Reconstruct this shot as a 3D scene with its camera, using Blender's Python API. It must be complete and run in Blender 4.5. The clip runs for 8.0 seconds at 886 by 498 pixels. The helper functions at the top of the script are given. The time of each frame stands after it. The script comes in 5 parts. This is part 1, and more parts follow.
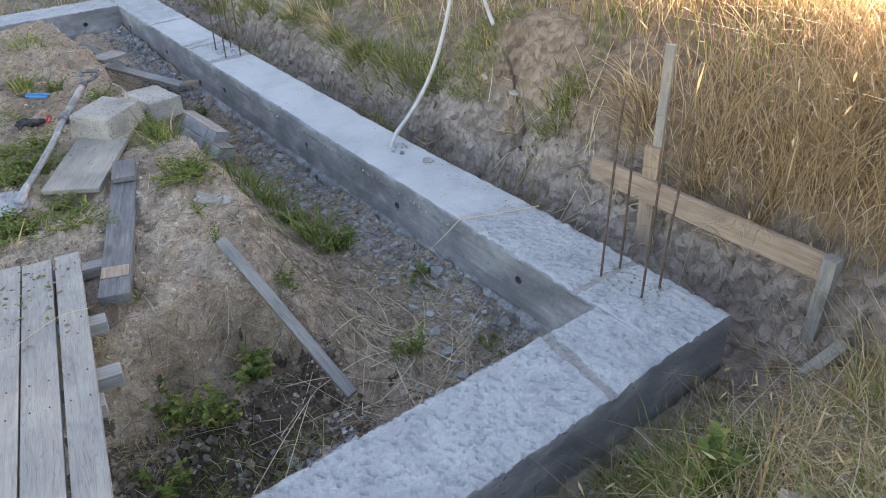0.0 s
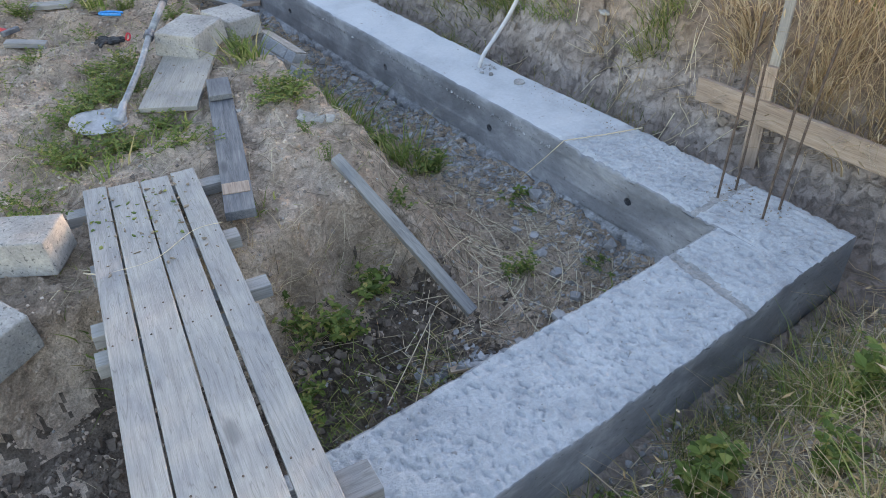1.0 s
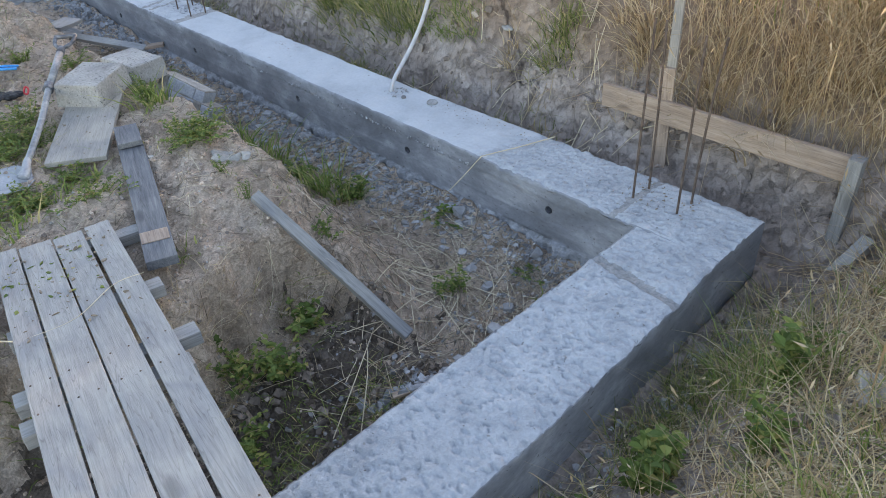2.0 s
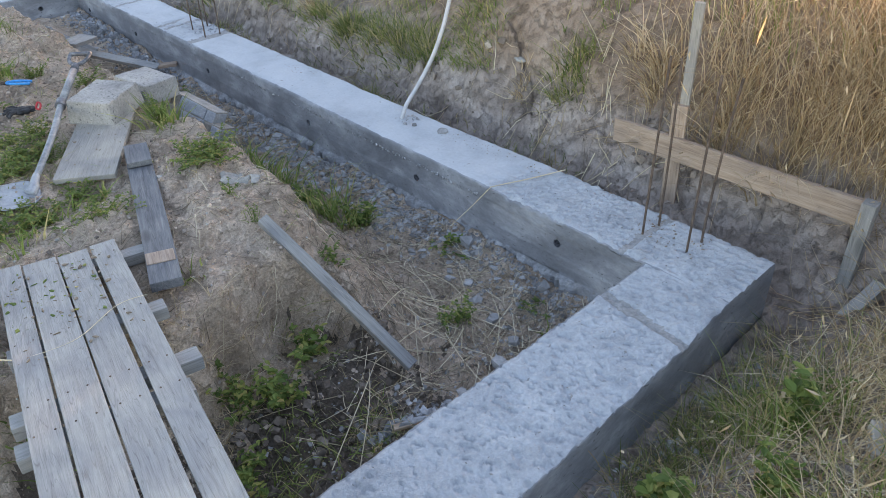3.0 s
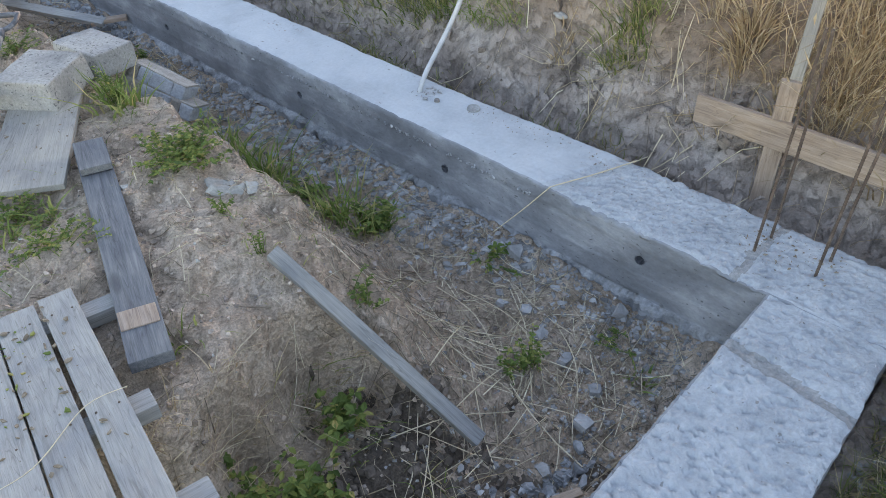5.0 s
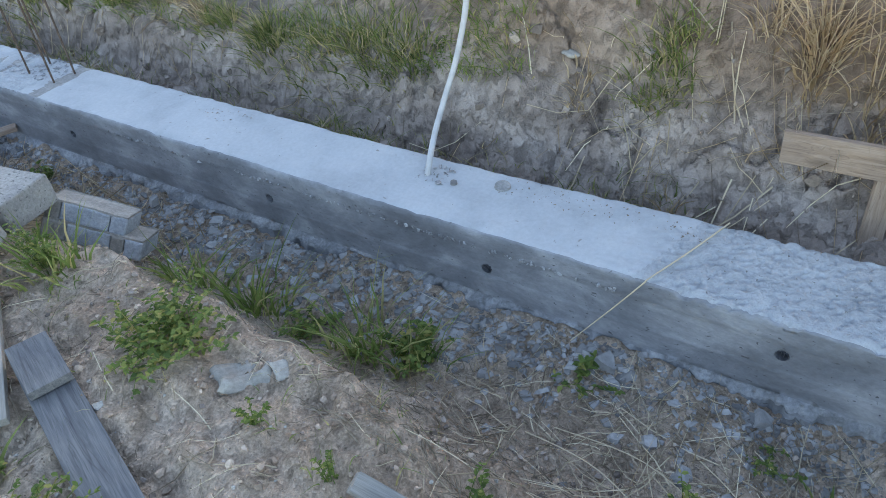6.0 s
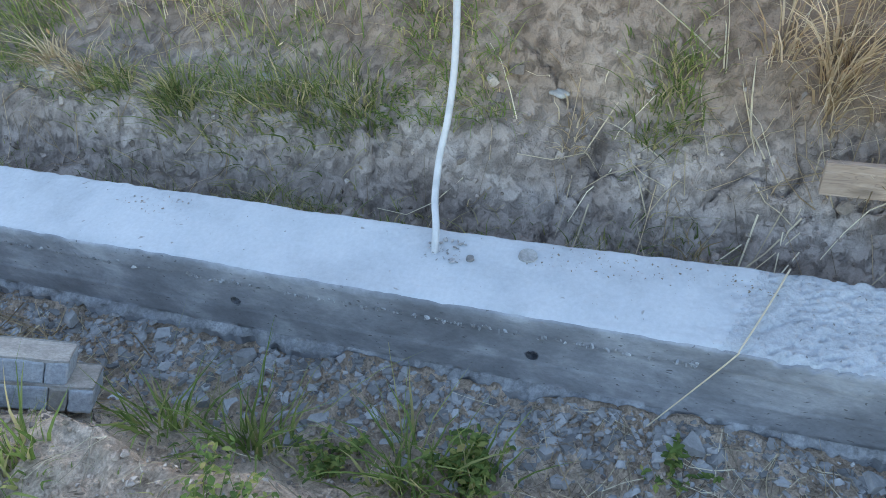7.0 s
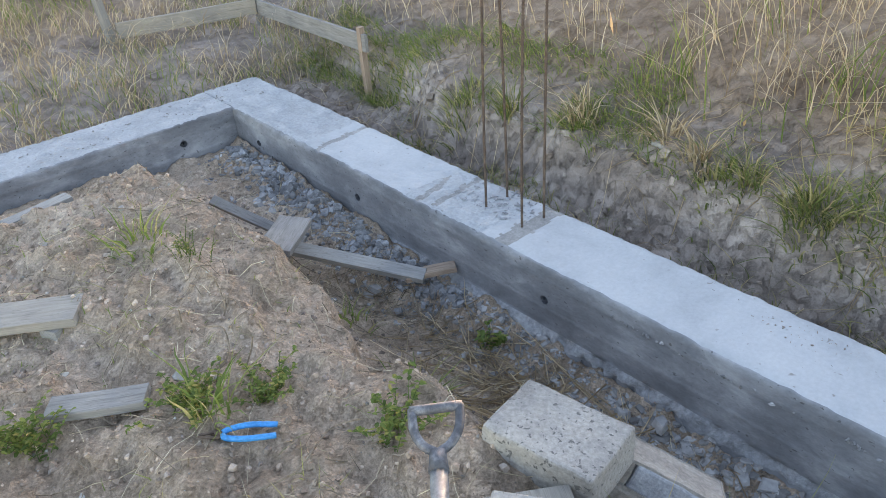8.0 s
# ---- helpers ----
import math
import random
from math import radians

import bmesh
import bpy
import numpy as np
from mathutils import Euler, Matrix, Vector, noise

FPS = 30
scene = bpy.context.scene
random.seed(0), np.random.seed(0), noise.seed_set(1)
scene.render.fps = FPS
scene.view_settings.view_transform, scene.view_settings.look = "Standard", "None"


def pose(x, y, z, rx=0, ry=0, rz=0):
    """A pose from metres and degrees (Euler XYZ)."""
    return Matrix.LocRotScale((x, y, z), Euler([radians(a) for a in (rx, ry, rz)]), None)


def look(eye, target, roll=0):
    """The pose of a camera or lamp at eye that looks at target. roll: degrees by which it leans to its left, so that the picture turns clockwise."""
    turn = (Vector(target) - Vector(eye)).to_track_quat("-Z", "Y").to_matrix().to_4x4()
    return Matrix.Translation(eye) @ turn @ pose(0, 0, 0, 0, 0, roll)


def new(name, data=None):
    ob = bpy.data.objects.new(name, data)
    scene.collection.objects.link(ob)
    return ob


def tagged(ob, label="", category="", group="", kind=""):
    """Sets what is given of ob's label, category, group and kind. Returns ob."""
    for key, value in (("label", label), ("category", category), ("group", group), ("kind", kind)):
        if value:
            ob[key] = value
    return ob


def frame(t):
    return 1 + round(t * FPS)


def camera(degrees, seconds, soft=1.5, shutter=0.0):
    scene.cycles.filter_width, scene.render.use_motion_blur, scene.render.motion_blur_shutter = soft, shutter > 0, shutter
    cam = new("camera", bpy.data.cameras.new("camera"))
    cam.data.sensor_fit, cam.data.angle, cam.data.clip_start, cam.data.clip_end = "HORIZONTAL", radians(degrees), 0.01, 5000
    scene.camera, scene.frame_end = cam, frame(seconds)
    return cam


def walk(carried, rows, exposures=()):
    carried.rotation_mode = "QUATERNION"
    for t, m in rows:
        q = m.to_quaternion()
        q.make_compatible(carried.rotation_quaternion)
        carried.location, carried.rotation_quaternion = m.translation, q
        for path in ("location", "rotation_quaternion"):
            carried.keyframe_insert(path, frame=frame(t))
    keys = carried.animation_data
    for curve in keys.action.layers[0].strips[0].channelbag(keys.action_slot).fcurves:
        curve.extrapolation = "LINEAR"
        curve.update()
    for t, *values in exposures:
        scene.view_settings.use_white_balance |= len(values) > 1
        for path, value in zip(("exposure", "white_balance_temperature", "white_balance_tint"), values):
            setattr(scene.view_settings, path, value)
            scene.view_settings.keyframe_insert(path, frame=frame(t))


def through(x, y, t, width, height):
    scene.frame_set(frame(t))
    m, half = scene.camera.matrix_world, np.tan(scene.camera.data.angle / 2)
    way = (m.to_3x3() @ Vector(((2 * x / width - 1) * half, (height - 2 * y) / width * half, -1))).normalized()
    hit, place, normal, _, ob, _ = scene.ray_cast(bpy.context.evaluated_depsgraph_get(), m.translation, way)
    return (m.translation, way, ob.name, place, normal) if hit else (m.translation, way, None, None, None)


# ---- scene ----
cam = camera(61.3, 8.0, 0.75)
PATH = [
    (0, (-2.04, -1.663, 1.938), (-1.034, -0.312, 0.86), -1.4),
    (0.3, (-2.133, -1.491, 1.911), (-1.161, -0.110, 0.839), -3.8),
    (0.5, (-2.196, -1.423, 1.909), (-1.234, -0.031, 0.842), -3.4),
    (0.8, (-2.338, -1.391, 1.879), (-1.371, -0.031, 0.776), -2.2),
    (1, (-2.448, -1.39, 1.871), (-1.515, -0.105, 0.656), -1.3),
    (1.2, (-2.508, -1.395, 1.864), (-1.583, -0.165, 0.587), -0.5),
    (1.5, (-2.479, -1.386, 1.875), (-1.469, -0.225, 0.598), -1.2),
    (1.7, (-2.45, -1.412, 1.887), (-1.378, -0.248, 0.664), -3.3),
    (3, (-2.422, -1.367, 1.9), (-1.311, -0.144, 0.773), -1.6),
    (3.5, (-2.462, -1.353, 1.881), (-1.342, -0.135, 0.757), -0.9),
    (4, (-2.37, -1.195, 1.836), (-1.272, -0.05, 0.618), -0.2),
    (4.2, (-2.293, -1.076, 1.809), (-1.211, 0.064, 0.572), 0.0),
    (4.5, (-2.216, -0.88, 1.805), (-1.145, 0.245, 0.544), 0.4),
    (4.7, (-2.179, -0.734, 1.785), (-1.1, 0.369, 0.514), 0.6),
    (5.8, (-1.874, 0.248, 1.649), (-0.616, 1.176, 0.401), -5.8),
    (6, (-1.808, 0.436, 1.64), (-0.531, 1.326, 0.384), -5.8),
    (6.2, (-1.747, 0.621, 1.618), (-0.450, 1.481, 0.361), -6.7),
    (6.5, (-1.69, 0.843, 1.619), (-0.287, 1.493, 0.351), -5.0),
    (6.7, (-1.666, 0.949, 1.620), (-0.200, 1.429, 0.348), -5.3),
    (7, (-1.609, 1.208, 1.625), (-0.153, 1.729, 0.357), -4.1),
    (7.2, (-1.595, 1.453, 1.621), (-0.217, 2.207, 0.383), -5.5),
    (7.3, (-1.604, 1.57, 1.621), (-0.292, 2.456, 0.399), -3.9),
    (7.4, (-1.616, 1.722, 1.608), (-0.397, 2.748, 0.399), -2.6),
    (7.5, (-1.666, 1.787, 1.628), (-0.517, 2.93, 0.455), -1.9),
    (7.6, (-1.7, 1.889, 1.618), (-0.597, 3.116, 0.488), -1.8),
    (7.7, (-1.724, 1.983, 1.612), (-0.650, 3.271, 0.523), -2.2),
    (8, (-1.822, 2.295, 1.632), (-0.757, 3.61, 0.566), -4.3),
]
walk(cam, [(t, look(eye, target, roll)) for t, eye, target, roll in PATH],
     exposures=[(0, 2.54, 7400, 27), (1.0, 2.56, 7000, 25), (3.0, 2.54, 7100, 26), (4.7, 2.60, 7150, 25), (6.0, 2.50, 6600, 21), (6.5, 2.58, 5800, 17), (7.4, 2.70, 7000, 22), (8, 2.66, 7400, 25)])

# ---- world, sun, exposure ----
SUN_AZ, SUN_EL = radians(68), radians(7.5)   # azimuth from +y towards +x
world = bpy.data.worlds.new("evening_sky")
world.use_nodes = True
scene.world = world
wn = world.node_tree.nodes
sky = wn.new("ShaderNodeTexSky")
sky.sky_type = "NISHITA"
sky.sun_disc = False
sky.sun_elevation, sky.sun_rotation = SUN_EL, SUN_AZ
sky.dust_density = 0.5
world.node_tree.links.new(sky.outputs[0], wn["Background"].inputs[0])
wn["Background"].inputs[1].default_value = 0.15
sun = new("sun", bpy.data.lights.new("sun", "SUN"))
sun.data.energy, sun.data.angle, sun.data.color = 7.0, radians(0.6), (1.0, 0.78, 0.54)
to_sun = Vector((math.sin(SUN_AZ) * math.cos(SUN_EL), math.cos(SUN_AZ) * math.cos(SUN_EL), math.sin(SUN_EL)))
sun.matrix_world = look(to_sun * 30, (0, 0, 0))


# ---- materials ----
def nodes_of(name):
    m = bpy.data.materials.new(name)
    m.use_nodes = True
    nt = m.node_tree
    return m, nt, nt.nodes["Principled BSDF"], nt.nodes["Material Output"]


def ramp(nt, fac, stops):
    r = nt.nodes.new("ShaderNodeValToRGB")
    e = r.color_ramp.elements
    while len(e) < len(stops):
        e.new(0.5)
    for el, (pos, col) in zip(e, stops):
        el.position, el.color = pos, (*col, 1)
    nt.links.new(fac, r.inputs[0])
    return r.outputs[0]


def noise_tex(nt, vec, scale, detail=6.0, rough=0.6, distort=0.0):
    n = nt.nodes.new("ShaderNodeTexNoise")
    n.inputs["Scale"].default_value, n.inputs["Detail"].default_value = scale, detail
    n.inputs["Roughness"].default_value, n.inputs["Distortion"].default_value = rough, distort
    nt.links.new(vec, n.inputs["Vector"])
    return n.outputs[0]


def mix_col(nt, fac, a, b, mode="MIX"):
    x = nt.nodes.new("ShaderNodeMix")
    x.data_type, x.blend_type = "RGBA", mode
    for val, sock in ((fac, x.inputs[0]), (a, x.inputs[6]), (b, x.inputs[7])):
        if hasattr(val, "links"):
            nt.links.new(val, sock)
        elif isinstance(val, (int, float)):
            sock.default_value = val
        else:
            sock.default_value = (*val, 1)
    return x.outputs[2]


def bumped(nt, bsdf, height, strength, distance):
    b = nt.nodes.new("ShaderNodeBump")
    b.inputs["Strength"].default_value, b.inputs["Distance"].default_value = strength, distance
    nt.links.new(height, b.inputs["Height"])
    nt.links.new(b.outputs[0], bsdf.inputs["Normal"])


def coords(nt, stretch=(1, 1, 1), vary=True):
    tc = nt.nodes.new("ShaderNodeTexCoord")
    mp = nt.nodes.new("ShaderNodeMapping")
    mp.inputs["Scale"].default_value = stretch
    nt.links.new(tc.outputs["Object"], mp.inputs["Vector"])
    if vary:
        oi = nt.nodes.new("ShaderNodeObjectInfo")
        mul = nt.nodes.new("ShaderNodeMath")
        mul.operation = "MULTIPLY"
        mul.inputs[1].default_value = 37.0
        nt.links.new(oi.outputs["Random"], mul.inputs[0])
        nt.links.new(mul.outputs[0], mp.inputs["Location"])
    return mp.outputs[0]


def mottled(name, dark, mid, light, scale, rough=0.9, bump=0.5, dist=0.01, fine=90, specks=None, stretch=(1, 1, 1), metallic=0.0, vary=True, contrast=0.8, pieces=False):
    """A rough mineral or painted surface: broad stains, fine grain and optional specks."""
    m, nt, b, _ = nodes_of(name)
    v = coords(nt, stretch, vary)
    broad = noise_tex(nt, v, scale, 8, 0.62, 0.3)
    grain = noise_tex(nt, v, fine, 4, 0.7)
    col = ramp(nt, broad, ((0.3, dark), (0.5, mid), (0.72, light)))
    g = ramp(nt, grain, ((0.3, (0.62, 0.62, 0.62)), (0.7, (1.25, 1.25, 1.25))))
    col = mix_col(nt, contrast, col, g, "MULTIPLY")
    if specks:
        pit = noise_tex(nt, v, specks[1] * 1.7, 2, 0.5, 0.4)
        edge = 0.74 - 0.8 * specks[2]
        f = ramp(nt, pit, ((edge, (0, 0, 0)), (edge + 0.05, (1, 1, 1))))
        col = mix_col(nt, f, col, specks[0])
    if pieces:
        geo = nt.nodes.new("ShaderNodeNewGeometry")
        each = ramp(nt, geo.outputs["Random Per Island"], ((0.0, (0.50, 0.49, 0.48)), (0.5, (0.86, 0.85, 0.84)), (0.85, (1.08, 1.08, 1.09)), (1.0, (1.25, 1.25, 1.25))))
        col = mix_col(nt, 1.0, col, each, "MULTIPLY")
    nt.links.new(col, b.inputs["Base Color"])
    b.inputs["Roughness"].default_value, b.inputs["Metallic"].default_value = rough, metallic
    add = nt.nodes.new("ShaderNodeMath")
    add.operation = "ADD"
    nt.links.new(broad, add.inputs[0])
    nt.links.new(grain, add.inputs[1])
    bumped(nt, b, add.outputs[0], bump, dist)
    return m


def timber(name, dark, mid, light, rough=0.85):
    """Weathered sawn wood with the grain along local x."""
    m, nt, b, _ = nodes_of(name)
    v = coords(nt, (0.9, 14, 14))
    grain = noise_tex(nt, v, 5.0, 8, 0.65, 0.6)
    v2 = coords(nt, (1, 1.4, 1.4))
    stain = noise_tex(nt, v2, 4.0, 5, 0.6, 0.4)
    col = ramp(nt, grain, ((0.28, dark), (0.48, mid), (0.75, light)))
    col = mix_col(nt, 0.75, col, ramp(nt, stain, ((0.3, (0.66, 0.68, 0.72)), (0.65, (1.15, 1.12, 1.05)))), "MULTIPLY")
    fine = noise_tex(nt, coords(nt, (2.5, 60, 60)), 6.0, 4, 0.7)
    col = mix_col(nt, 0.5, col, ramp(nt, fine, ((0.3, (0.75, 0.75, 0.75)), (0.62, (1.1, 1.1, 1.1)))), "MULTIPLY")
    ring = noise_tex(nt, coords(nt, (0.55, 9, 9)), 3.0, 2, 0.5, 1.2)
    lines = ramp(nt, ring, ((0.385, (1, 1, 1)), (0.40, (0.6, 0.58, 0.55)), (0.415, (1, 1, 1)), (0.485, (1, 1, 1)), (0.50, (0.42, 0.40, 0.38)), (0.512, (1, 1, 1)), (0.60, (1, 1, 1)), (0.615, (0.6, 0.58, 0.55)), (0.63, (1, 1, 1))))
    col = mix_col(nt, 0.5, col, lines, "MULTIPLY")
    knot = nt.nodes.new("ShaderNodeTexVoronoi")
    knot.inputs["Scale"].default_value = 1.0
    nt.links.new(coords(nt, (1.9, 5.5, 5.5)), knot.inputs["Vector"])
    kf = ramp(nt, knot.outputs["Distance"], ((0.0, (1, 1, 1)), (0.075, (0.8, 0.8, 0.8)), (0.13, (0, 0, 0))))
    kk = nt.nodes.new("ShaderNodeMath")
    kk.operation = "MULTIPLY"
    kk.inputs[1].default_value = 0.6
    nt.links.new(kf, kk.inputs[0])
    col = mix_col(nt, kk.outputs[0], col, tuple(c * 0.45 for c in dark))
    nt.links.new(col, b.inputs["Base Color"])
    b.inputs["Roughness"].default_value = rough
    add = nt.nodes.new("ShaderNodeMath")
    add.operation = "ADD"
    nt.links.new(grain, add.inputs[0])
    nt.links.new(fine, add.inputs[1])
    bumped(nt, b, add.outputs[0], 0.45, 0.004)
    return m


def leafy(name, stops, through=0.45, rough=0.6):
    """Thin blades and leaves: a colour for each island, with light shining through."""
    m, nt, b, out = nodes_of(name)
    geo = nt.nodes.new("ShaderNodeNewGeometry")
    col = ramp(nt, geo.outputs["Random Per Island"], stops)
    nt.links.new(col, b.inputs["Base Color"])
    b.inputs["Roughness"].default_value = rough
    b.inputs["Specular IOR Level"].default_value = 0.25
    tr = nt.nodes.new("ShaderNodeBsdfTranslucent")
    nt.links.new(col, tr.inputs[0])
    mx = nt.nodes.new("ShaderNodeMixShader")
    mx.inputs[0].default_value = through
    nt.links.new(b.outputs[0], mx.inputs[1])
    nt.links.new(tr.outputs[0], mx.inputs[2])
    nt.links.new(mx.outputs[0], out.inputs[0])
    return m


def soil_material(name, dark, mid_tone, light, glow_topsoil=None, gritty=0.8, lumps=34.0, gaps=0.5):
    """Dry clay: broad tone changes, clods, fine grit; browner topsoil, tinted with painted sun glow, over grey subsoil
    where given.
    """
    m, nt, b, _ = nodes_of(name)
    v = coords(nt, vary=False)
    broad = noise_tex(nt, v, 2.4, 8, 0.68, 0.4)
    mid = noise_tex(nt, v, 22.0, 6, 0.7, 0.5)
    grit = noise_tex(nt, v, 120.0, 3, 0.7)
    col = ramp(nt, broad, ((0.30, dark), (0.5, mid_tone), (0.70, light)))
    if glow_topsoil:
        upper = ramp(nt, broad, tuple(zip((0.30, 0.5, 0.70), glow_topsoil)))
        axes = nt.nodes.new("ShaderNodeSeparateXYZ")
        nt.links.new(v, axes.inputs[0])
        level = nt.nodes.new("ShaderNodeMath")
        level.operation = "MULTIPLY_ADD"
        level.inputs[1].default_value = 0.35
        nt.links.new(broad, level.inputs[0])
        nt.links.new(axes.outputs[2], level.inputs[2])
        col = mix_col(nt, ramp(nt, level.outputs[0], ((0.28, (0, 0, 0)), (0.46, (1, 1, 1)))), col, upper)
    col = mix_col(nt, 0.9, col, ramp(nt, mid, ((0.30, (gaps, gaps * 0.97, gaps * 0.93)), (0.46, (1.0, 1.0, 1.0)), (0.7, (1.18, 1.18, 1.18)))), "MULTIPLY")
    col = mix_col(nt, gritty, col, ramp(nt, grit, ((0.32, (0.60, 0.60, 0.60)), (0.7, (1.22, 1.22, 1.22)))), "MULTIPLY")
    nt.links.new(col, b.inputs["Base Color"])
    b.inputs["Roughness"].default_value = 0.97
    b.inputs["Specular IOR Level"].default_value = 0.15
    clod = nt.nodes.new("ShaderNodeTexVoronoi")
    clod.inputs["Scale"].default_value = lumps
    nt.links.new(mix_col(nt, 0.12, v, mid), clod.inputs["Vector"])
    total = mid
    for h, k in ((clod.outputs["Distance"], -0.5), (grit, 0.45 * gritty)):
        mul = nt.nodes.new("ShaderNodeMath")
        mul.operation = "MULTIPLY_ADD"
        mul.inputs[1].default_value = k
        nt.links.new(h, mul.inputs[0])
        nt.links.new(total, mul.inputs[2])
        total = mul.outputs[0]
    bumped(nt, b, total, 1.0, 0.035)
    return m


SOIL = soil_material("clay_soil", (0.36, 0.27, 0.20), (0.58, 0.45, 0.345), (0.74, 0.61, 0.50))
SOIL_PIT = soil_material("dark_pit_soil", (0.10, 0.078, 0.06), (0.19, 0.15, 0.118), (0.33, 0.27, 0.22))
# the bank's upper tones: brown topsoil with warm sun glow put into the colour
SOIL_BANK = soil_material("layered_glow_bank_clay", (0.215, 0.172, 0.147), (0.37, 0.308, 0.27), (0.53, 0.46, 0.415), ((0.175, 0.128, 0.096), (0.32, 0.24, 0.182), (0.46, 0.365, 0.29)), 0.35, 15.0, 0.72)
CLOD = mottled("dry_clay_clod", (0.34, 0.26, 0.20), (0.50, 0.395, 0.31), (0.66, 0.545, 0.45), 8.0, 0.97, 0.5, 0.006, 80, pieces=True)
CLOD_DARK = mottled("dark_pit_clod", (0.09, 0.07, 0.055), (0.17, 0.135, 0.108), (0.28, 0.23, 0.19), 8.0, 0.97, 0.5, 0.006, 80, pieces=True)
CLOD_GREY = mottled("bank_clay_clod", (0.24, 0.19, 0.155), (0.37, 0.305, 0.26), (0.50, 0.43, 0.375), 8.0, 0.97, 0.5, 0.006, 80, pieces=True)
# stained formed sides; their shade is put into the colour, well below the top
CONC_FACE = mottled("formed_concrete_shaded", (0.14, 0.145, 0.158), (0.225, 0.234, 0.252), (0.44, 0.45, 0.47), 3.0, 0.65, 0.4, 0.004, 45,
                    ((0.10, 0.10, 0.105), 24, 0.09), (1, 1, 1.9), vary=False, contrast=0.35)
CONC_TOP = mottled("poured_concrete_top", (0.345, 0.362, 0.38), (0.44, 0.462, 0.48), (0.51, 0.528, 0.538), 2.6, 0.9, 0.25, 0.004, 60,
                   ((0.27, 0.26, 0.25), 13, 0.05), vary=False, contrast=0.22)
CONC_ROUGH = mottled("rough_concrete_top", (0.33, 0.346, 0.362), (0.415, 0.436, 0.454), (0.50, 0.517, 0.527), 5.0, 0.95, 0.9, 0.010, 55,
                     ((0.26, 0.255, 0.25), 18, 0.045), vary=False, contrast=0.45)
CONC_JOINT = mottled("smooth_joint_concrete", (0.23, 0.228, 0.222), (0.31, 0.306, 0.298), (0.39, 0.385, 0.372), 5.0, 0.9, 0.3, 0.003, 80, vary=False)
CONC_SPLASH = mottled("cement_splash", (0.20, 0.207, 0.22), (0.31, 0.32, 0.335), (0.45, 0.46, 0.475), 9.0, 0.95, 0.8, 0.008, 60, vary=False)
CONC_BLOCK = mottled("block_concrete", (0.24, 0.232, 0.22), (0.35, 0.336, 0.315), (0.47, 0.445, 0.405), 5.0, 0.95, 0.7, 0.007, 80,
                     ((0.15, 0.145, 0.14), 42, 0.15), contrast=0.7)
PAVER = mottled("old_kerb_concrete", (0.26, 0.275, 0.30), (0.37, 0.39, 0.42), (0.48, 0.49, 0.50), 9.0, 0.9, 0.5, 0.005, 90)
STONE_DULL = mottled("dusty_kerb_stone", (0.22, 0.20, 0.175), (0.32, 0.295, 0.265), (0.44, 0.41, 0.37), 7.0, 0.95, 0.6, 0.005, 80)
SHALE = mottled("grey_shale", (0.22, 0.216, 0.212), (0.335, 0.33, 0.326), (0.48, 0.472, 0.466), 6.0, 0.85, 0.4, 0.006, 60, contrast=0.5, pieces=True)
LUMP = mottled("spilled_concrete", (0.24, 0.25, 0.265), (0.36, 0.37, 0.385), (0.46, 0.47, 0.48), 7.0, 0.95, 0.8, 0.012, 60, pieces=True)
STONE = mottled("pale_stone", (0.30, 0.28, 0.25), (0.42, 0.40, 0.36), (0.55, 0.53, 0.48), 6.0, 0.9, 0.5, 0.006, 60, pieces=True)
WOOD_GREY = timber("weathered_planks", (0.255, 0.25, 0.24), (0.325, 0.32, 0.31), (0.39, 0.384, 0.372))
WOOD_TAN = timber("sawn_pine", (0.26, 0.185, 0.135), (0.39, 0.29, 0.222), (0.50, 0.395, 0.32))
WOOD_DARK = timber("old_grey_timber", (0.17, 0.165, 0.16), (0.255, 0.25, 0.245), (0.34, 0.335, 0.33))
WOOD_SLATE = timber("dark_wet_grey_timber", (0.085, 0.09, 0.10), (0.145, 0.15, 0.162), (0.25, 0.252, 0.258))
WOOD_PALE = timber("dusty_board", (0.29, 0.268, 0.24), (0.345, 0.322, 0.29), (0.40, 0.375, 0.34))
RUST = mottled("rusty_steel", (0.065, 0.048, 0.04), (0.125, 0.09, 0.07), (0.22, 0.165, 0.13), 30.0, 0.8, 0.5, 0.003, 160, metallic=0.3)
CONDUIT = mottled("white_plastic_cable", (0.36, 0.365, 0.38), (0.46, 0.465, 0.475), (0.54, 0.545, 0.55), 14.0, 0.45, 0.05, 0.001, 80, contrast=0.15)
STEEL = mottled("dusty_galvanised_steel", (0.15, 0.16, 0.17), (0.26, 0.275, 0.29), (0.38, 0.39, 0.39), 14.0, 0.62, 0.3, 0.002, 70, metallic=0.25)
BLADE_STEEL = mottled("worn_blade_steel", (0.26, 0.27, 0.285), (0.37, 0.38, 0.395), (0.47, 0.475, 0.48), 12.0, 0.55, 0.2, 0.002, 70, metallic=0.2, contrast=0.5)
PLASTIC_DARK = mottled("dusty_black_plastic", (0.05, 0.055, 0.065), (0.10, 0.105, 0.12), (0.30, 0.31, 0.33), 22.0, 0.6, 0.3, 0.002, 80)
BLUE_GRIP = mottled("blue_rubber_grip", (0.01, 0.20, 0.50), (0.015, 0.28, 0.66), (0.03, 0.34, 0.74), 20.0, 0.45, 0.15, 0.001, 90)
RED_CLOTH = mottled("red_plastic", (0.40, 0.03, 0.04), (0.55, 0.05, 0.055), (0.65, 0.10, 0.10), 30.0, 0.6, 0.3, 0.002, 90)
